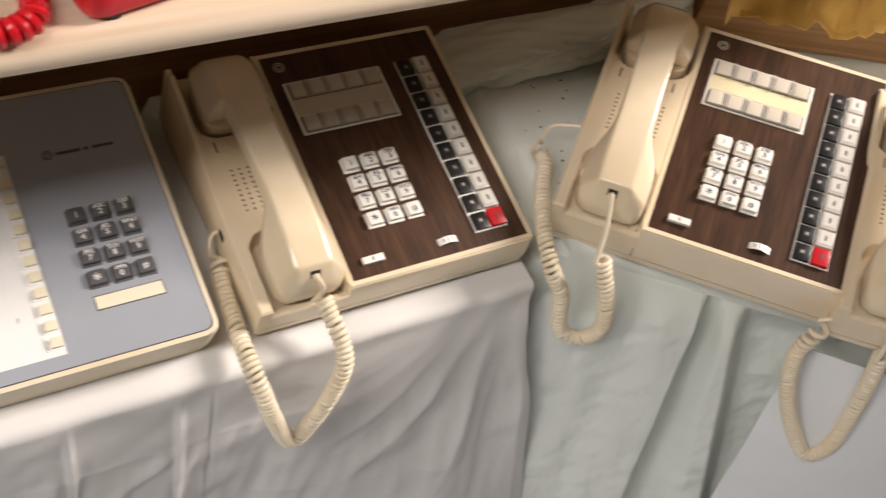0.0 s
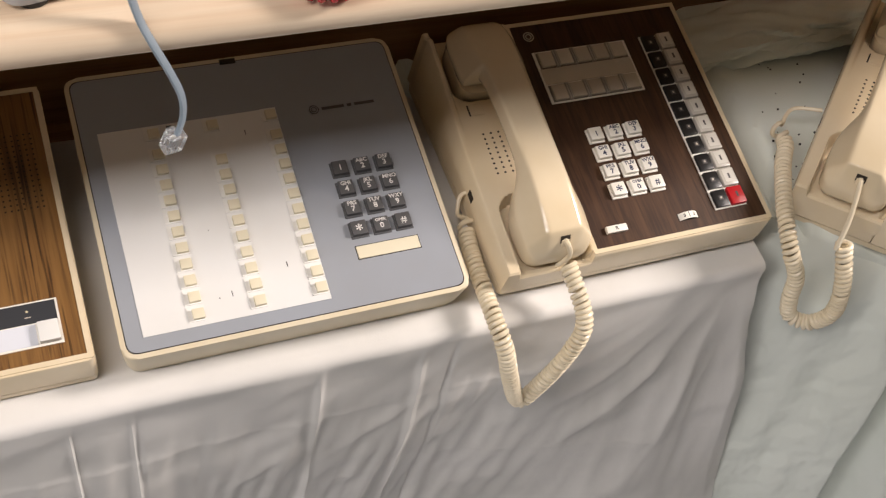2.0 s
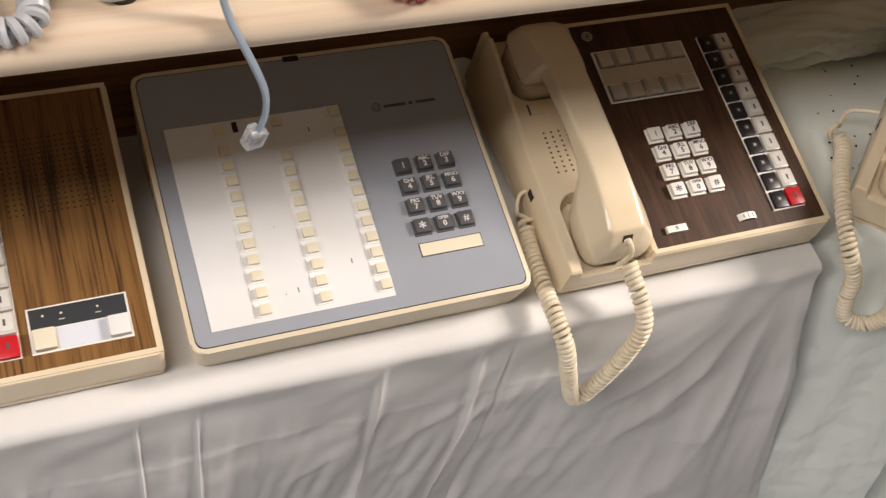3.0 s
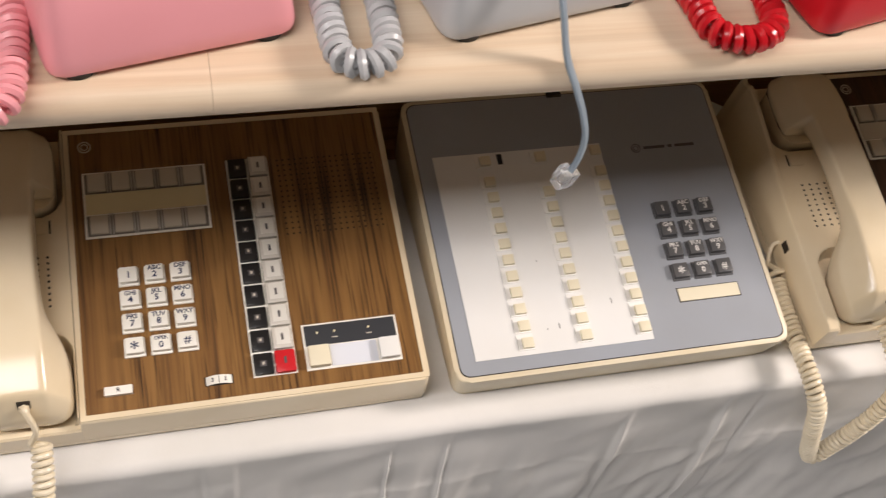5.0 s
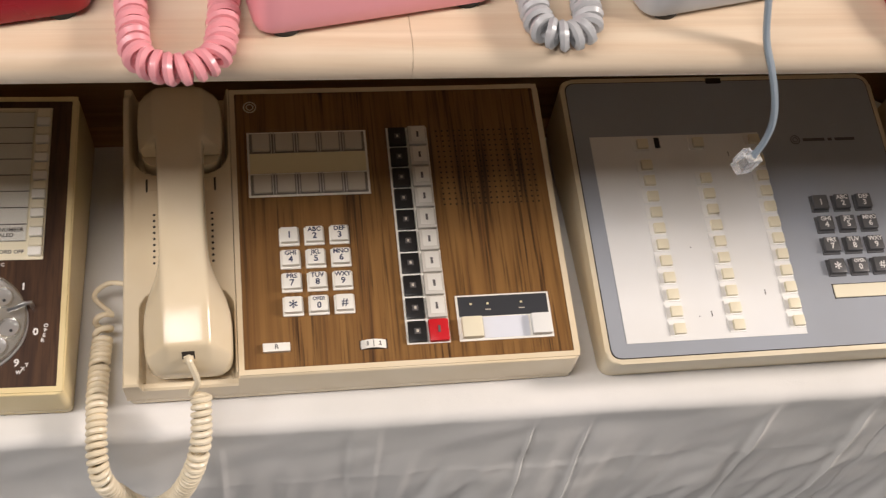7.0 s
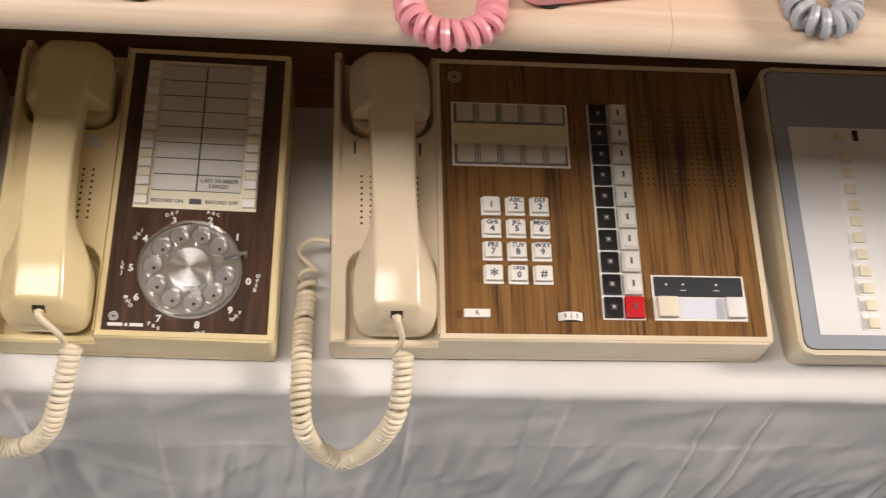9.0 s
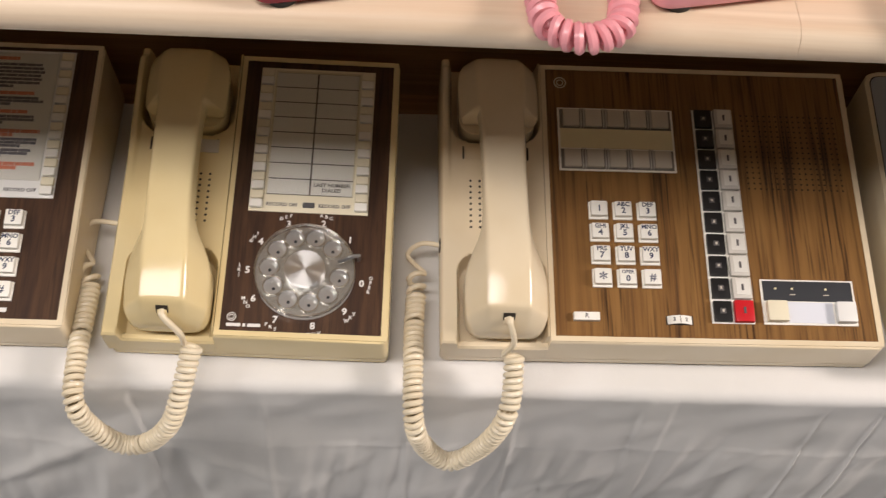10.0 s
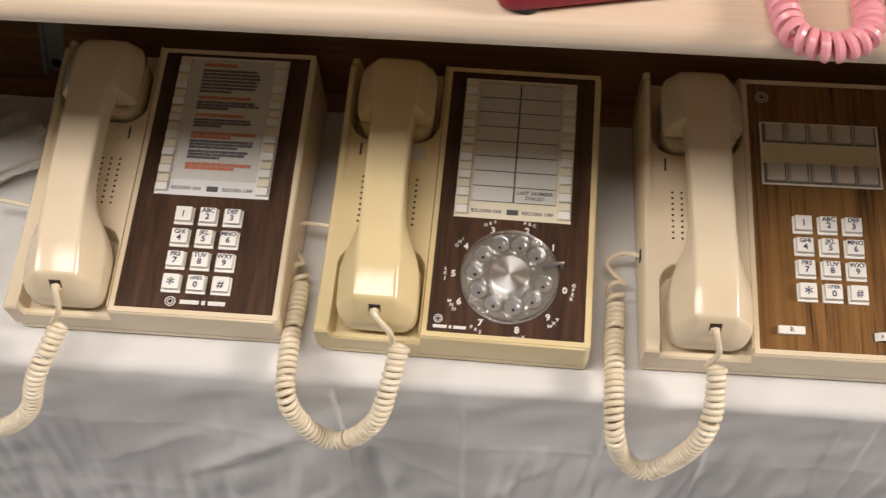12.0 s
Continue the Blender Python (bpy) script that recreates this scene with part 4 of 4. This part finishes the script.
M1 = face(0.5434, -0.0425, 0.829, -46.0, 12.0, -6.5)
CORD1 = [(0.5085, -0.046, 0.806), (0.5143, -0.0643, 0.771), (0.5200, -0.0688, 0.7370), (0.5120, -0.0625, 0.7150), (0.4985, -0.0522, 0.7160), (0.4915, -0.0468, 0.7370), (0.4865, -0.0428, 0.7640), (0.4732, -0.0327, 0.7919), (0.481, 0.0003, 0.803), (0.5003, 0.0365, 0.803), (0.5143, 0.0575, 0.803), (0.5154, 0.0763, 0.803), (0.5345, 0.0855, 0.81), (0.554, 0.074, 0.817)]
p1 = executive("executive_telephone", M1, 151, ROSEWOOD, IVORY, CORD1, 12, 7, "cream telephone with rosewood face, angled on the green sheet",
               (109, 11.8, 178.5), (10.5, 128.3, 95, 178), (36.5, 95.7), deep=0.0122)
plate_and_wheel(p1, 21.5, 13.5, 85.3, 12.6)
M0 = M1 @ pose(0.2275, -0.004, -0.003, 0, 0, 2.0)
CORD0 = [(0.6800, -0.1960, 0.806), (0.6885, -0.2025, 0.7593), (0.6974, -0.2094, 0.6988), (0.6985, -0.2105, 0.665), (0.6890, -0.2032, 0.650), (0.6647, -0.1842, 0.6901), (0.6447, -0.1689, 0.7382), (0.6350, -0.1610, 0.782), (0.6410, -0.1620, 0.814), (0.6480, -0.1600, 0.822), (0.6550, -0.1520, 0.822), (0.6680, -0.1380, 0.820)]
p0 = executive("executive_telephone", M0, 151, ROSEWOOD, IVORY, CORD0, 9, 9, "cream telephone close beside the angled one",
               (109, 11.8, 178.5), (10.5, 128.3, 95, 178), (36.5, 95.7), deep=0.0122)
plate_and_wheel(p0, 21.5, 13.5, 85.3, 12.6)


# ---- memory telephones: card, column keys, and a dial or keys ----
def memory_card(phone, u0, v0, u1, v1, printed):
    part("card_frame", boxes((u0 * MM, u1 * MM, v0 * MM, v1 * MM, -0.2 * MM, 0.8 * MM)), CARD if printed else BUTTON, phone, smooth=False)
    part("card_border", boxes(((u0 + 11.6) * MM, (u1 - 11.6) * MM, (v0 + 13.1) * MM, (v1 - 3.6) * MM, 0.6 * MM, 1.15 * MM)), GREYPRINT if not printed else FROST, phone, smooth=False)
    n = 16
    step = (v1 - v0 - 3) / n
    key = shared("card_key", lambda: mesh_of("card_key", boxes((-4.4 * MM, 4.4 * MM, -(step / 2 - 0.35) * MM, (step / 2 - 0.35) * MM, 0, 2.6 * MM, 0.6 * MM, 1)), BUTTON))
    pale = shared("card_key_pale", lambda: mesh_of("card_key", boxes((-4.4 * MM, 4.4 * MM, -(step / 2 - 0.35) * MM, (step / 2 - 0.35) * MM, 0, 3.4 * MM, 0.6 * MM, 1)), WHITEKEY))
    for side, u in enumerate((u0 + 5, u1 - 5)):
        for k in range(n):
            part("card_key", pale if k % 2 == 0 else key, BUTTON, phone, at=pose(u * MM, (v0 + 1.5 + step * (k + 0.5)) * MM, 0.7 * MM))
    a, b, lo, hi = u0 + 11.5, u1 - 11.5, v0 + 13, v1 - 3.5
    if printed:
        paper = part("paper", boxes((a * MM, b * MM, lo * MM, hi * MM, 1.0 * MM, 1.4 * MM)), PAPER, phone, "white card printed with red and black lines", smooth=False)
        rnd = random.Random(2)
        reds, blacks = [], []
        H = hi - lo
        rows = [(0.965, 0.42, 0), (0.915, 0.7, 1), (0.885, 0.72, 1), (0.855, 0.74, 1), (0.825, 0.7, 1), (0.795, 0.72, 1), (0.765, 0.7, 1), (0.735, 0.4, 1), (0.68, 0.66, 0), (0.64, 0.72, 1), (0.615, 0.78, 1), (0.59, 0.4, 1),
                (0.53, 0.62, 0), (0.49, 0.7, 1), (0.465, 0.72, 1), (0.44, 0.35, 1), (0.375, 0.8, 0), (0.345, 0.5, 0), (0.31, 0.78, 1), (0.285, 0.78, 1), (0.26, 0.6, 1), (0.225, 0.74, 1), (0.2, 0.7, 1), (0.175, 0.4, 1), (0.12, 0.8, 0), (0.09, 0.6, 0)]
        for f, w, dark in rows:
            x0, end = a + 0.12 * (b - a), a + 0.12 * (b - a) + w * (b - a)
            while x0 < end:
                ln = rnd.uniform(2.5, 8.0)
                (blacks if dark else reds).append((x0 * MM, min(x0 + ln, end) * MM, (lo + H * f - (1.05 if dark else 1.35)) * MM, (lo + H * f + (1.05 if dark else 1.35)) * MM, 1.38 * MM, 1.5 * MM))
                x0 += ln + 0.35
        part("black_lines", boxes(*blacks), PRINT, paper, smooth=False)
        part("red_lines", boxes(*reds), REDINK, paper, smooth=False)
    else:
        cells = 8
        ch = (hi - lo) / cells
        for k in range(cells):
            for side in (0, 1):
                x0, x1 = (a, (a + b) / 2 - 0.6) if side == 0 else ((a + b) / 2 + 0.6, b)
                slip = part("paper_slip", boxes((x0 * MM, x1 * MM, (lo + ch * k + 0.45) * MM, (lo + ch * (k + 1) - 0.45) * MM, 1.1 * MM, 1.4 * MM)), PAPER, phone, smooth=False)
                if k == 0 and side == 1:
                    part("legend", lettering("LAST NUMBER\nDIALED", 3.9 * MM, GREYPRINT), GREYPRINT, slip, at=pose((x0 + x1) / 2 * MM, (lo + ch * 0.5) * MM, 1.45 * MM))
    cover = part("card_cover", boxes(((a - 0.8) * MM, (b + 0.8) * MM, (lo - 0.8) * MM, (hi + 0.8) * MM, 1.7 * MM, 2.3 * MM)), FILM, phone, "clear plastic card cover", smooth=False)
    cover.visible_shadow = False
    part("legend", lettering("RECORD ON", 3.6 * MM, GREYPRINT), GREYPRINT, phone, at=pose((u0 + 22) * MM, (v0 + 5.5) * MM, 0.9 * MM))
    part("legend", lettering("RECORD OFF", 3.6 * MM, GREYPRINT), GREYPRINT, phone, at=pose((u1 - 23) * MM, (v0 + 5.5) * MM, 0.9 * MM))
    part("record_switch", boxes(((u0 + u1) / 2 * MM - 4 * MM, (u0 + u1) / 2 * MM + 4 * MM, (v0 + 3.6) * MM, (v0 + 7.6) * MM, 0.6 * MM, 1.6 * MM, 0.4 * MM, 1)), GREYKEY, phone)


def finger_wheel(phone, u, v):
    """A rotary dial: plate, clear finger wheel with ten holes, brushed centre and finger stop."""
    R = 33.0
    dial = part("dial_plate", (lambda b: (disc(b, 0, 0, -0.2 * MM, 1.2 * MM, R * MM, 56), b)[1])(bmesh.new()), DIALMETAL, phone, "grey metal dial plate", at=pose(u * MM, v * MM, 0))
    bm = bmesh.new()

    def loop(x, y, r, n):
        vs = [bm.verts.new((x + r * math.cos(2 * math.pi * k / n), y + r * math.sin(2 * math.pi * k / n), 0)) for k in range(n)]
        return [bm.edges.new((vs[k], vs[(k + 1) % n])) for k in range(n)]

    edges = loop(0, 0, R * MM, 64) + loop(0, 0, 12 * MM, 40)
    spots = [(math.cos(radians(42 + 34 * k)) * 23.4 * MM, math.sin(radians(42 + 34 * k)) * 23.4 * MM) for k in range(10)]
    for x, y in spots:
        edges += loop(x, y, 6.2 * MM, 24)
    bmesh.ops.triangle_fill(bm, use_beauty=True, use_dissolve=False, edges=edges)
    up = bmesh.ops.extrude_face_region(bm, geom=bm.faces[:])
    bmesh.ops.translate(bm, verts=[g for g in up["geom"] if isinstance(g, bmesh.types.BMVert)], vec=(0, 0, 2.2 * MM))
    wheel = part("finger_wheel", bm, DIALCLEAR, dial, "clear plastic finger wheel", at=pose(0, 0, 5.0 * MM))
    wheel.visible_shadow = False
    bm = bmesh.new()
    for x, y in spots:
        ring(bm, x, y, 4.9 * MM, 7.4 * MM, 6.0 * MM, 7.0 * MM, 24)
    ring(bm, 0, 0, 4.4 * MM, 7.3 * MM, 32.2 * MM, 33.2 * MM, 56)
    part("hole_rims", bm, RIMCLEAR, dial).visible_shadow = False
    bm = bmesh.new()
    for x, y in spots:
        disc(bm, x, y, 1.2 * MM, 1.5 * MM, 1.1 * MM, 10)
    part("hole_dots", bm, INK, dial, smooth=False)
    bm = bmesh.new()
    for r, z0, z1 in ((13.4, 1.0, 7.8), (12.6, 7.8, 8.6)):
        disc(bm, 0, 0, z0 * MM, z1 * MM, r * MM, 48)
    part("centre_disc", bm, METAL, dial, "brushed metal centre disc")
    bm = bmesh.new()
    tube(bm, [Vector(p) * MM for p in ((35, 11, 0), (35, 11, 8.0), (31, 10, 8.6), (26, 7.5, 8.5), (21.5, 6, 8.2))], 0.9 * MM, 8, 1.6)
    part("finger_stop", bm, DIALMETAL, dial, "dark metal finger stop")
    words = {"1": "", "2": "ABC", "3": "DEF", "4": "GHI", "5": "JKL", "6": "MNO", "7": "PRS", "8": "TUV", "9": "WXY", "0": "OPER"}
    for k, a in zip("1234567890", (42, 75, 111, 145, 179, 211, 243, 281, 316, 351)):
        x, y = math.cos(radians(a)), math.sin(radians(a))
        part("digit", lettering(k, 6.6 * MM, WHITEINK), WHITEINK, phone, at=pose((u + 38 * x) * MM, (v + 37.6 * y) * MM, 0.2 * MM))
        w = words[k]
        for i, ch in enumerate(w):
            turn = a - (i - (len(w) - 1) / 2) * 4.4 * (1 if y > -0.2 else -1)
            part("letter", lettering(ch, 3.4 * MM, WHITEINK), WHITEINK, phone,
                 at=pose((u + 43.6 * math.cos(radians(turn))) * MM, (v + 43.2 * math.sin(radians(turn))) * MM, 0.2 * MM))


def memory_phone(name, m, width, plastic_mat, cord, turns, seed, label, card, printed):
    phone = tagged(new(name), label, "telephone", "telephones of the lower row")
    phone.matrix_basis = m
    shell(phone, width, plastic_mat, ROSEWOOD)
    handset_and_cradle(phone, plastic_mat)
    memory_card(phone, *card, printed)
    handset_cord(phone, m, cord, turns, seed)
    return phone


M5 = face(-0.4847, 0.0013, 0.7853, -0.95)
CORD5 = [(-0.5013, -0.0095, 0.7810), (-0.5085, -0.036, 0.763), (-0.5156, -0.047, 0.745), (-0.5331, -0.048, 0.7172), (-0.5514, -0.048, 0.7115), (-0.5667, -0.047, 0.7345), (-0.5755, -0.040, 0.760), (-0.5773, -0.0089, 0.766), (-0.5775, 0.0177, 0.765), (-0.5777, 0.0454, 0.765), (-0.5822, 0.057, 0.766), (-0.5896, 0.0783, 0.77), (-0.5812, 0.088, 0.776), (-0.5570, 0.083, 0.782)]
p5 = memory_phone("rotary_telephone", M5, 104.3, YELLOWED, CORD5, 11, 11, "yellowed cream telephone with clear rotary dial and blank card", (10.6, 85.9, 91.4, 199.4), False)
finger_wheel(p5, 52.3, 42)
emblem(p5, 7, 9.5, 3.0, WHITEINK)
name_bars(p5, 4, 26, 4.0, 2.2, WHITEINK)
part("hook_sticker", boxes((-26 * MM, -13.5 * MM, 128 * MM, 138 * MM, 1.9 * MM, 2.3 * MM)), PALEKEY, p5, "small metal-grey sticker", smooth=False)

M6 = face(-0.6963, 0.005, 0.7859, -0.1)
CORD6 = [(-0.7314, -0.0107, 0.7810), (-0.7450, -0.038, 0.762), (-0.7578, -0.047, 0.7276), (-0.7843, -0.048, 0.6963), (-0.8068, -0.048, 0.6975), (-0.8200, -0.046, 0.7324), (-0.8250, -0.030, 0.764), (-0.8230, 0.005, 0.766), (-0.8220, 0.035, 0.766), (-0.8240, 0.0615, 0.766), (-0.8152, 0.0873, 0.772), (-0.8058, 0.092, 0.778), (-0.7700, 0.084, 0.782)]
p6 = memory_phone("keypad_telephone", M6, 108, CREAM, CORD6, 10, 13, "cream telephone with white keypad and red-printed card", (11.4, 86.3, 93, 202), True)
keypad(p6, 36.6, 70.0, 17.05, WHITEKEY, BLUEINK, "white")
emblem(p6, 37.5, 6, 3.6, WHITEINK)
name_bars(p6, 44, 75, 6.0, 3.0, WHITEINK)


# ---- the grey console without handset ----
def console(m):
    phone = tagged(new("dialler_console"), "grey-faced cream dialling console with three columns of buttons", "telephone", "telephones of the lower row")
    phone.matrix_basis = m
    W_, D_ = 239.0, 215.0

    def outline(grow, r):
        pts = [(-grow, -grow), (W_ + grow, -grow), (W_ + grow, D_ + grow), (-grow, D_ + grow)]
        return [Vector((p[0] * MM, p[1] * MM)) for p in round_poly(pts, r, 7)]

    def prism(name, grow, r, lo, hi, material, follow, label="", bev=0.0):
        bm = bmesh.new()
        o = outline(grow, r)
        a = [bm.verts.new((p.x, p.y, table_under(p.y) + lo if follow else lo)) for p in (outline(1.6, 10) if follow else o)]
        b = [bm.verts.new((p.x, p.y, hi)) for p in o]
        n = len(o)
        for k in range(n):
            bm.faces.new((a[k], a[(k + 1) % n], b[(k + 1) % n], b[k]))
        top = bm.faces.new(b)
        bm.faces.new(a[::-1])
        if bev:
            bmesh.ops.bevel(bm, geom=list(top.edges), offset=bev, segments=3, affect="EDGES", profile=0.5)
        return part(name, bm, material, phone, label)

    prism("body", 4.2, 10, 0.009, 0.6 * MM, BONE, True, bev=1.8 * MM)
    bm = bmesh.new()
    o = outline(-0.2, 9.5)
    a = [bm.verts.new((p.x, p.y, table_under(p.y) + 0.0005)) for p in o]
    b = [bm.verts.new((p.x, p.y, table_under(p.y) + 0.0072)) for p in o]
    for k in range(len(o)):
        bm.faces.new((a[k], a[(k + 1) % len(o)], b[(k + 1) % len(o)], b[k]))
    bm.faces.new(b)
    bm.faces.new(a[::-1])
    part("base", bm, BONE, phone)
    bm = bmesh.new()
    wedge(bm, 3 * MM, (W_ - 3) * MM, 1.5 * MM, (D_ - 2) * MM, 0, 0.006, 0.011, 0)
    part("seam", bm, LEAD, phone, smooth=False)
    prism("face_gap", 0.7, 8, -0.5 * MM, 0.75 * MM, LEAD, False, "dark line round the face plate")
    prism("face_plate", 0.0, 8, -0.5 * MM, 1.0 * MM, GREY, False, "grey painted face plate")
    card = part("index_card", boxes((11.5 * MM, 141 * MM, 9.8 * MM, 169 * MM, 0.9 * MM, 1.4 * MM)), CARD, phone, "blank white index card", smooth=False)
    cap = shared("memory_button", lambda: mesh_of("memory_button", boxes((-4.0 * MM, 4.0 * MM, -3.7 * MM, 3.7 * MM, 0, 3.4 * MM, 0.6 * MM, 2)), BUTTON))
    pad = shared("button_base", lambda: mesh_of("button_base", boxes((-7.0 * MM, 4.9 * MM, -4.7 * MM, 6.2 * MM, 0, 0.7 * MM)), PAPER, False))
    for col, (u, rows) in enumerate(((48.5, [162.5, 145] + [132.4 - 12.6 * k for k in range(10)]), (91, [162.5] + [133 - 12.6 * k for k in range(10)]), (134.8, [164, 146.2] + [133.6 - 12.6 * k for k in range(10)]))):
        for v in rows:
            b = part("memory_button", cap, BUTTON, phone, at=pose((u + 1.2) * MM, (v - 1.2) * MM, 1.4 * MM))
            part("button_base", pad, PAPER, b)
    part("slide_switch", boxes((59.6 * MM, 63.4 * MM, 158.5 * MM, 167 * MM, 1.3 * MM, 1.9 * MM)), INK, phone, "black slide switch", smooth=False)
    keypad(phone, 174.4, 108.4, 16.9, GREYKEY, WHITEINK, "grey")
    part("strip_frame", boxes((167.9 * MM, 216.1 * MM, 34.2 * MM, 45.3 * MM, 0.9 * MM, 1.15 * MM)), LEAD, phone, smooth=False)
    part("name_strip", boxes((168.5 * MM, 215.5 * MM, 34.8 * MM, 44.7 * MM, 0.9 * MM, 1.7 * MM, 0.3 * MM, 1)), BUTTON, phone, "ivory name strip")
    emblem(phone, 169.5, 162.2, 3.8, GREYPRINT, 1.1)
    name_bars(phone, 175.5, 217, 162, 2.4, GREYPRINT, 1.1)
    part("latch", boxes((110 * MM, 122 * MM, 213 * MM, 217.5 * MM, 0.6 * MM, 2.0 * MM, 0.4 * MM, 1)), LEAD, phone, "dark latch at the back edge")
    part("scuffs", boxes(*((u * MM, (u + 0.7) * MM, v * MM, (v + h) * MM, 1.35 * MM, 1.46 * MM) for u, v, h in ((75, 26, 4), (117, 40, 4), (114, 150, 4), (70, 78, 0.8), (66, 26, 1)))), GREYPRINT, phone, smooth=False)
    return phone


p3 = console(face(-0.0248, -0.0025, 0.7847, 0.43))


# ---- telephones on the shelf ----
def desk_body(w, d):
    """Desk set body: flared square base, sloping front, flat saddle top with rounded edges."""
    bm = bmesh.new()
    rows = []
    for z, x0, x1, y0, y1, r in ((0, 0.0, w, 0.0, d, 12), (3, -0.6, w + 0.6, -0.6, d + 0.6, 13), (9, 0.0, w, 0.2, d, 13), (35, 3.5, w - 3.5, 6, d - 3, 13), (62, 7, w - 7, 24, d - 8, 13), (84, 11, w - 11, 58, d - 14, 14), (96, 14, w - 14, 84, d - 20, 14), (100, 18, w - 18, 90, d - 26, 12)):
        rows.append([bm.verts.new((p.x * MM, p.y * MM, (z + 4) * MM)) for p in round_poly([(x0, y0), (x1, y0), (x1, y1), (x0, y1)], r, 6)])
    for p, q in zip(rows, rows[1:]):
        for k in range(len(p)):
            j = (k + 1) % len(p)
            bm.faces.new((p[k], p[j], q[j], q[k]))
    bm.faces.new(rows[0][::-1])
    bm.faces.new(rows[-1])
    return bm


def desk_phone(name, x, y, yaw, material, label, loop, w=123.0, d=190.0):
    phone = tagged(new(name), label, "telephone", "telephones on the shelf")
    m = pose(x, y, SHELF_TOP, 0, 0, yaw)
    phone.matrix_basis = m
    part("body", desk_body(w, d), material, phone)
    part("base_plate", boxes((6 * MM, (w - 6) * MM, 6 * MM, (d - 6) * MM, 2.5 * MM, 4.4 * MM)), RUBBER, phone, smooth=False)
    for u, v in ((15, 9), (w - 15, 9), (13, d - 14), (w - 13, d - 14)):
        bm = bmesh.new()
        disc(bm, u * MM, v * MM, 0.2 * MM, 4 * MM, 8.5 * MM, 24, 9.5 * MM)
        part("foot", bm, RUBBER, phone, "black rubber foot")
    if loop:
        inv = m.inverted()
        bm = bmesh.new()
        coil(bm, [inv @ Vector(p) for p in loop], 5.5 * MM, 5.7 * MM, 2.55 * MM, 3, 15, 0.3)
        part("cord", bm, material, phone, "curly cord looped on the shelf")
    return phone


def cord_loop(xa, xb, y_front, lean=0.0):
    z = SHELF_TOP + 0.0085
    c = (xa + xb) / 2
    r = (xb - xa) / 2
    pts = [(xa - 0.010 + lean, 0.17, z), (xa - 0.002 + lean * 0.6, 0.115, z), (xa, y_front + r * 1.6, z)]
    for k in range(1, 6):
        a = math.pi + math.pi * k / 6
        pts.append((c + r * math.cos(a), y_front + r + r * math.sin(a) * 1.0, z))
    return pts + [(xb, y_front + r * 1.6, z), (xb + 0.002, 0.115, z), (xb + 0.012, 0.17, z)]


desk_phone("desk_telephone", -0.2510, 0.0465, 11.5, PINK, "pink plastic desk telephone on rubber feet on the shelf", cord_loop(-0.3085, -0.2665, 0.022, -0.006))
desk_phone("desk_telephone", -0.0580, 0.0565, 12, PHONEGREY, "light grey plastic desk telephone on rubber feet", cord_loop(-0.1155, -0.0885, 0.041))
desk_phone("desk_telephone", 0.1490, 0.0447, 13, PHONERED, "bright red plastic desk telephone on the shelf", cord_loop(0.083, 0.126, 0.042, -0.012))
desk_phone("desk_telephone", -0.4460, 0.0390, 12, DARKRED, "dark red plastic desk telephone on the shelf", None)
desk_phone("desk_telephone", -0.6250, 0.0390, 12, CHARCOAL, "dark grey desk telephone on the shelf", None)


# ---- loose line cord with its clear plug ----
def line_cord():
    cord = tagged(new("line_cord"), "grey line cord with clear plug hanging over the shelf", "cord")
    bm = bmesh.new()
    tube(bm, smooth_path([(0.02, 0.40, SHELF_TOP + 0.003), (0.010, 0.31, SHELF_TOP + 0.004), (-0.004, 0.272, SHELF_TOP + 0.06), (-0.010, 0.215, SHELF_TOP + 0.1075), (-0.012, 0.165, SHELF_TOP + 0.1085), (-0.011, 0.125, SHELF_TOP + 0.096), (-0.008, 0.085, SHELF_TOP + 0.068), (-0.003, 0.054, SHELF_TOP + 0.034), (0.0024, 0.042, SHELF_TOP + 0.006), (0.0088, 0.0335, 1.026), (0.0156, 0.030, 1.009), (0.0206, 0.0285, 0.992), (0.0205, 0.0265, 0.978), (0.0165, 0.0235, 0.968)], 0.003), 0.0030, 10, 0.62)
    part("cable", bm, GREYVINYL, cord)
    bm = bmesh.new()
    box(bm, -0.0058, 0.0058, -0.0040, 0.0040, -0.013, 0.0, 0.0008, 1)
    box(bm, -0.0028, 0.0028, 0.0040, 0.0062, -0.012, -0.001, 0.0004, 1)
    part("plug", bm, CLEAR, cord, "clear modular plug", at=pose(0.0160, 0.0230, 0.969, 8, 14, 20))
    bm = bmesh.new()
    for k in range(4):
        box(bm, (-0.0032 + 0.0019 * k), (-0.0026 + 0.0019 * k), -0.0036, -0.0028, -0.0126, -0.008)
    part("contacts", bm, METAL, cord, at=pose(0.0160, 0.0230, 0.969, 8, 14, 20), smooth=False)
    return cord


line_cord()
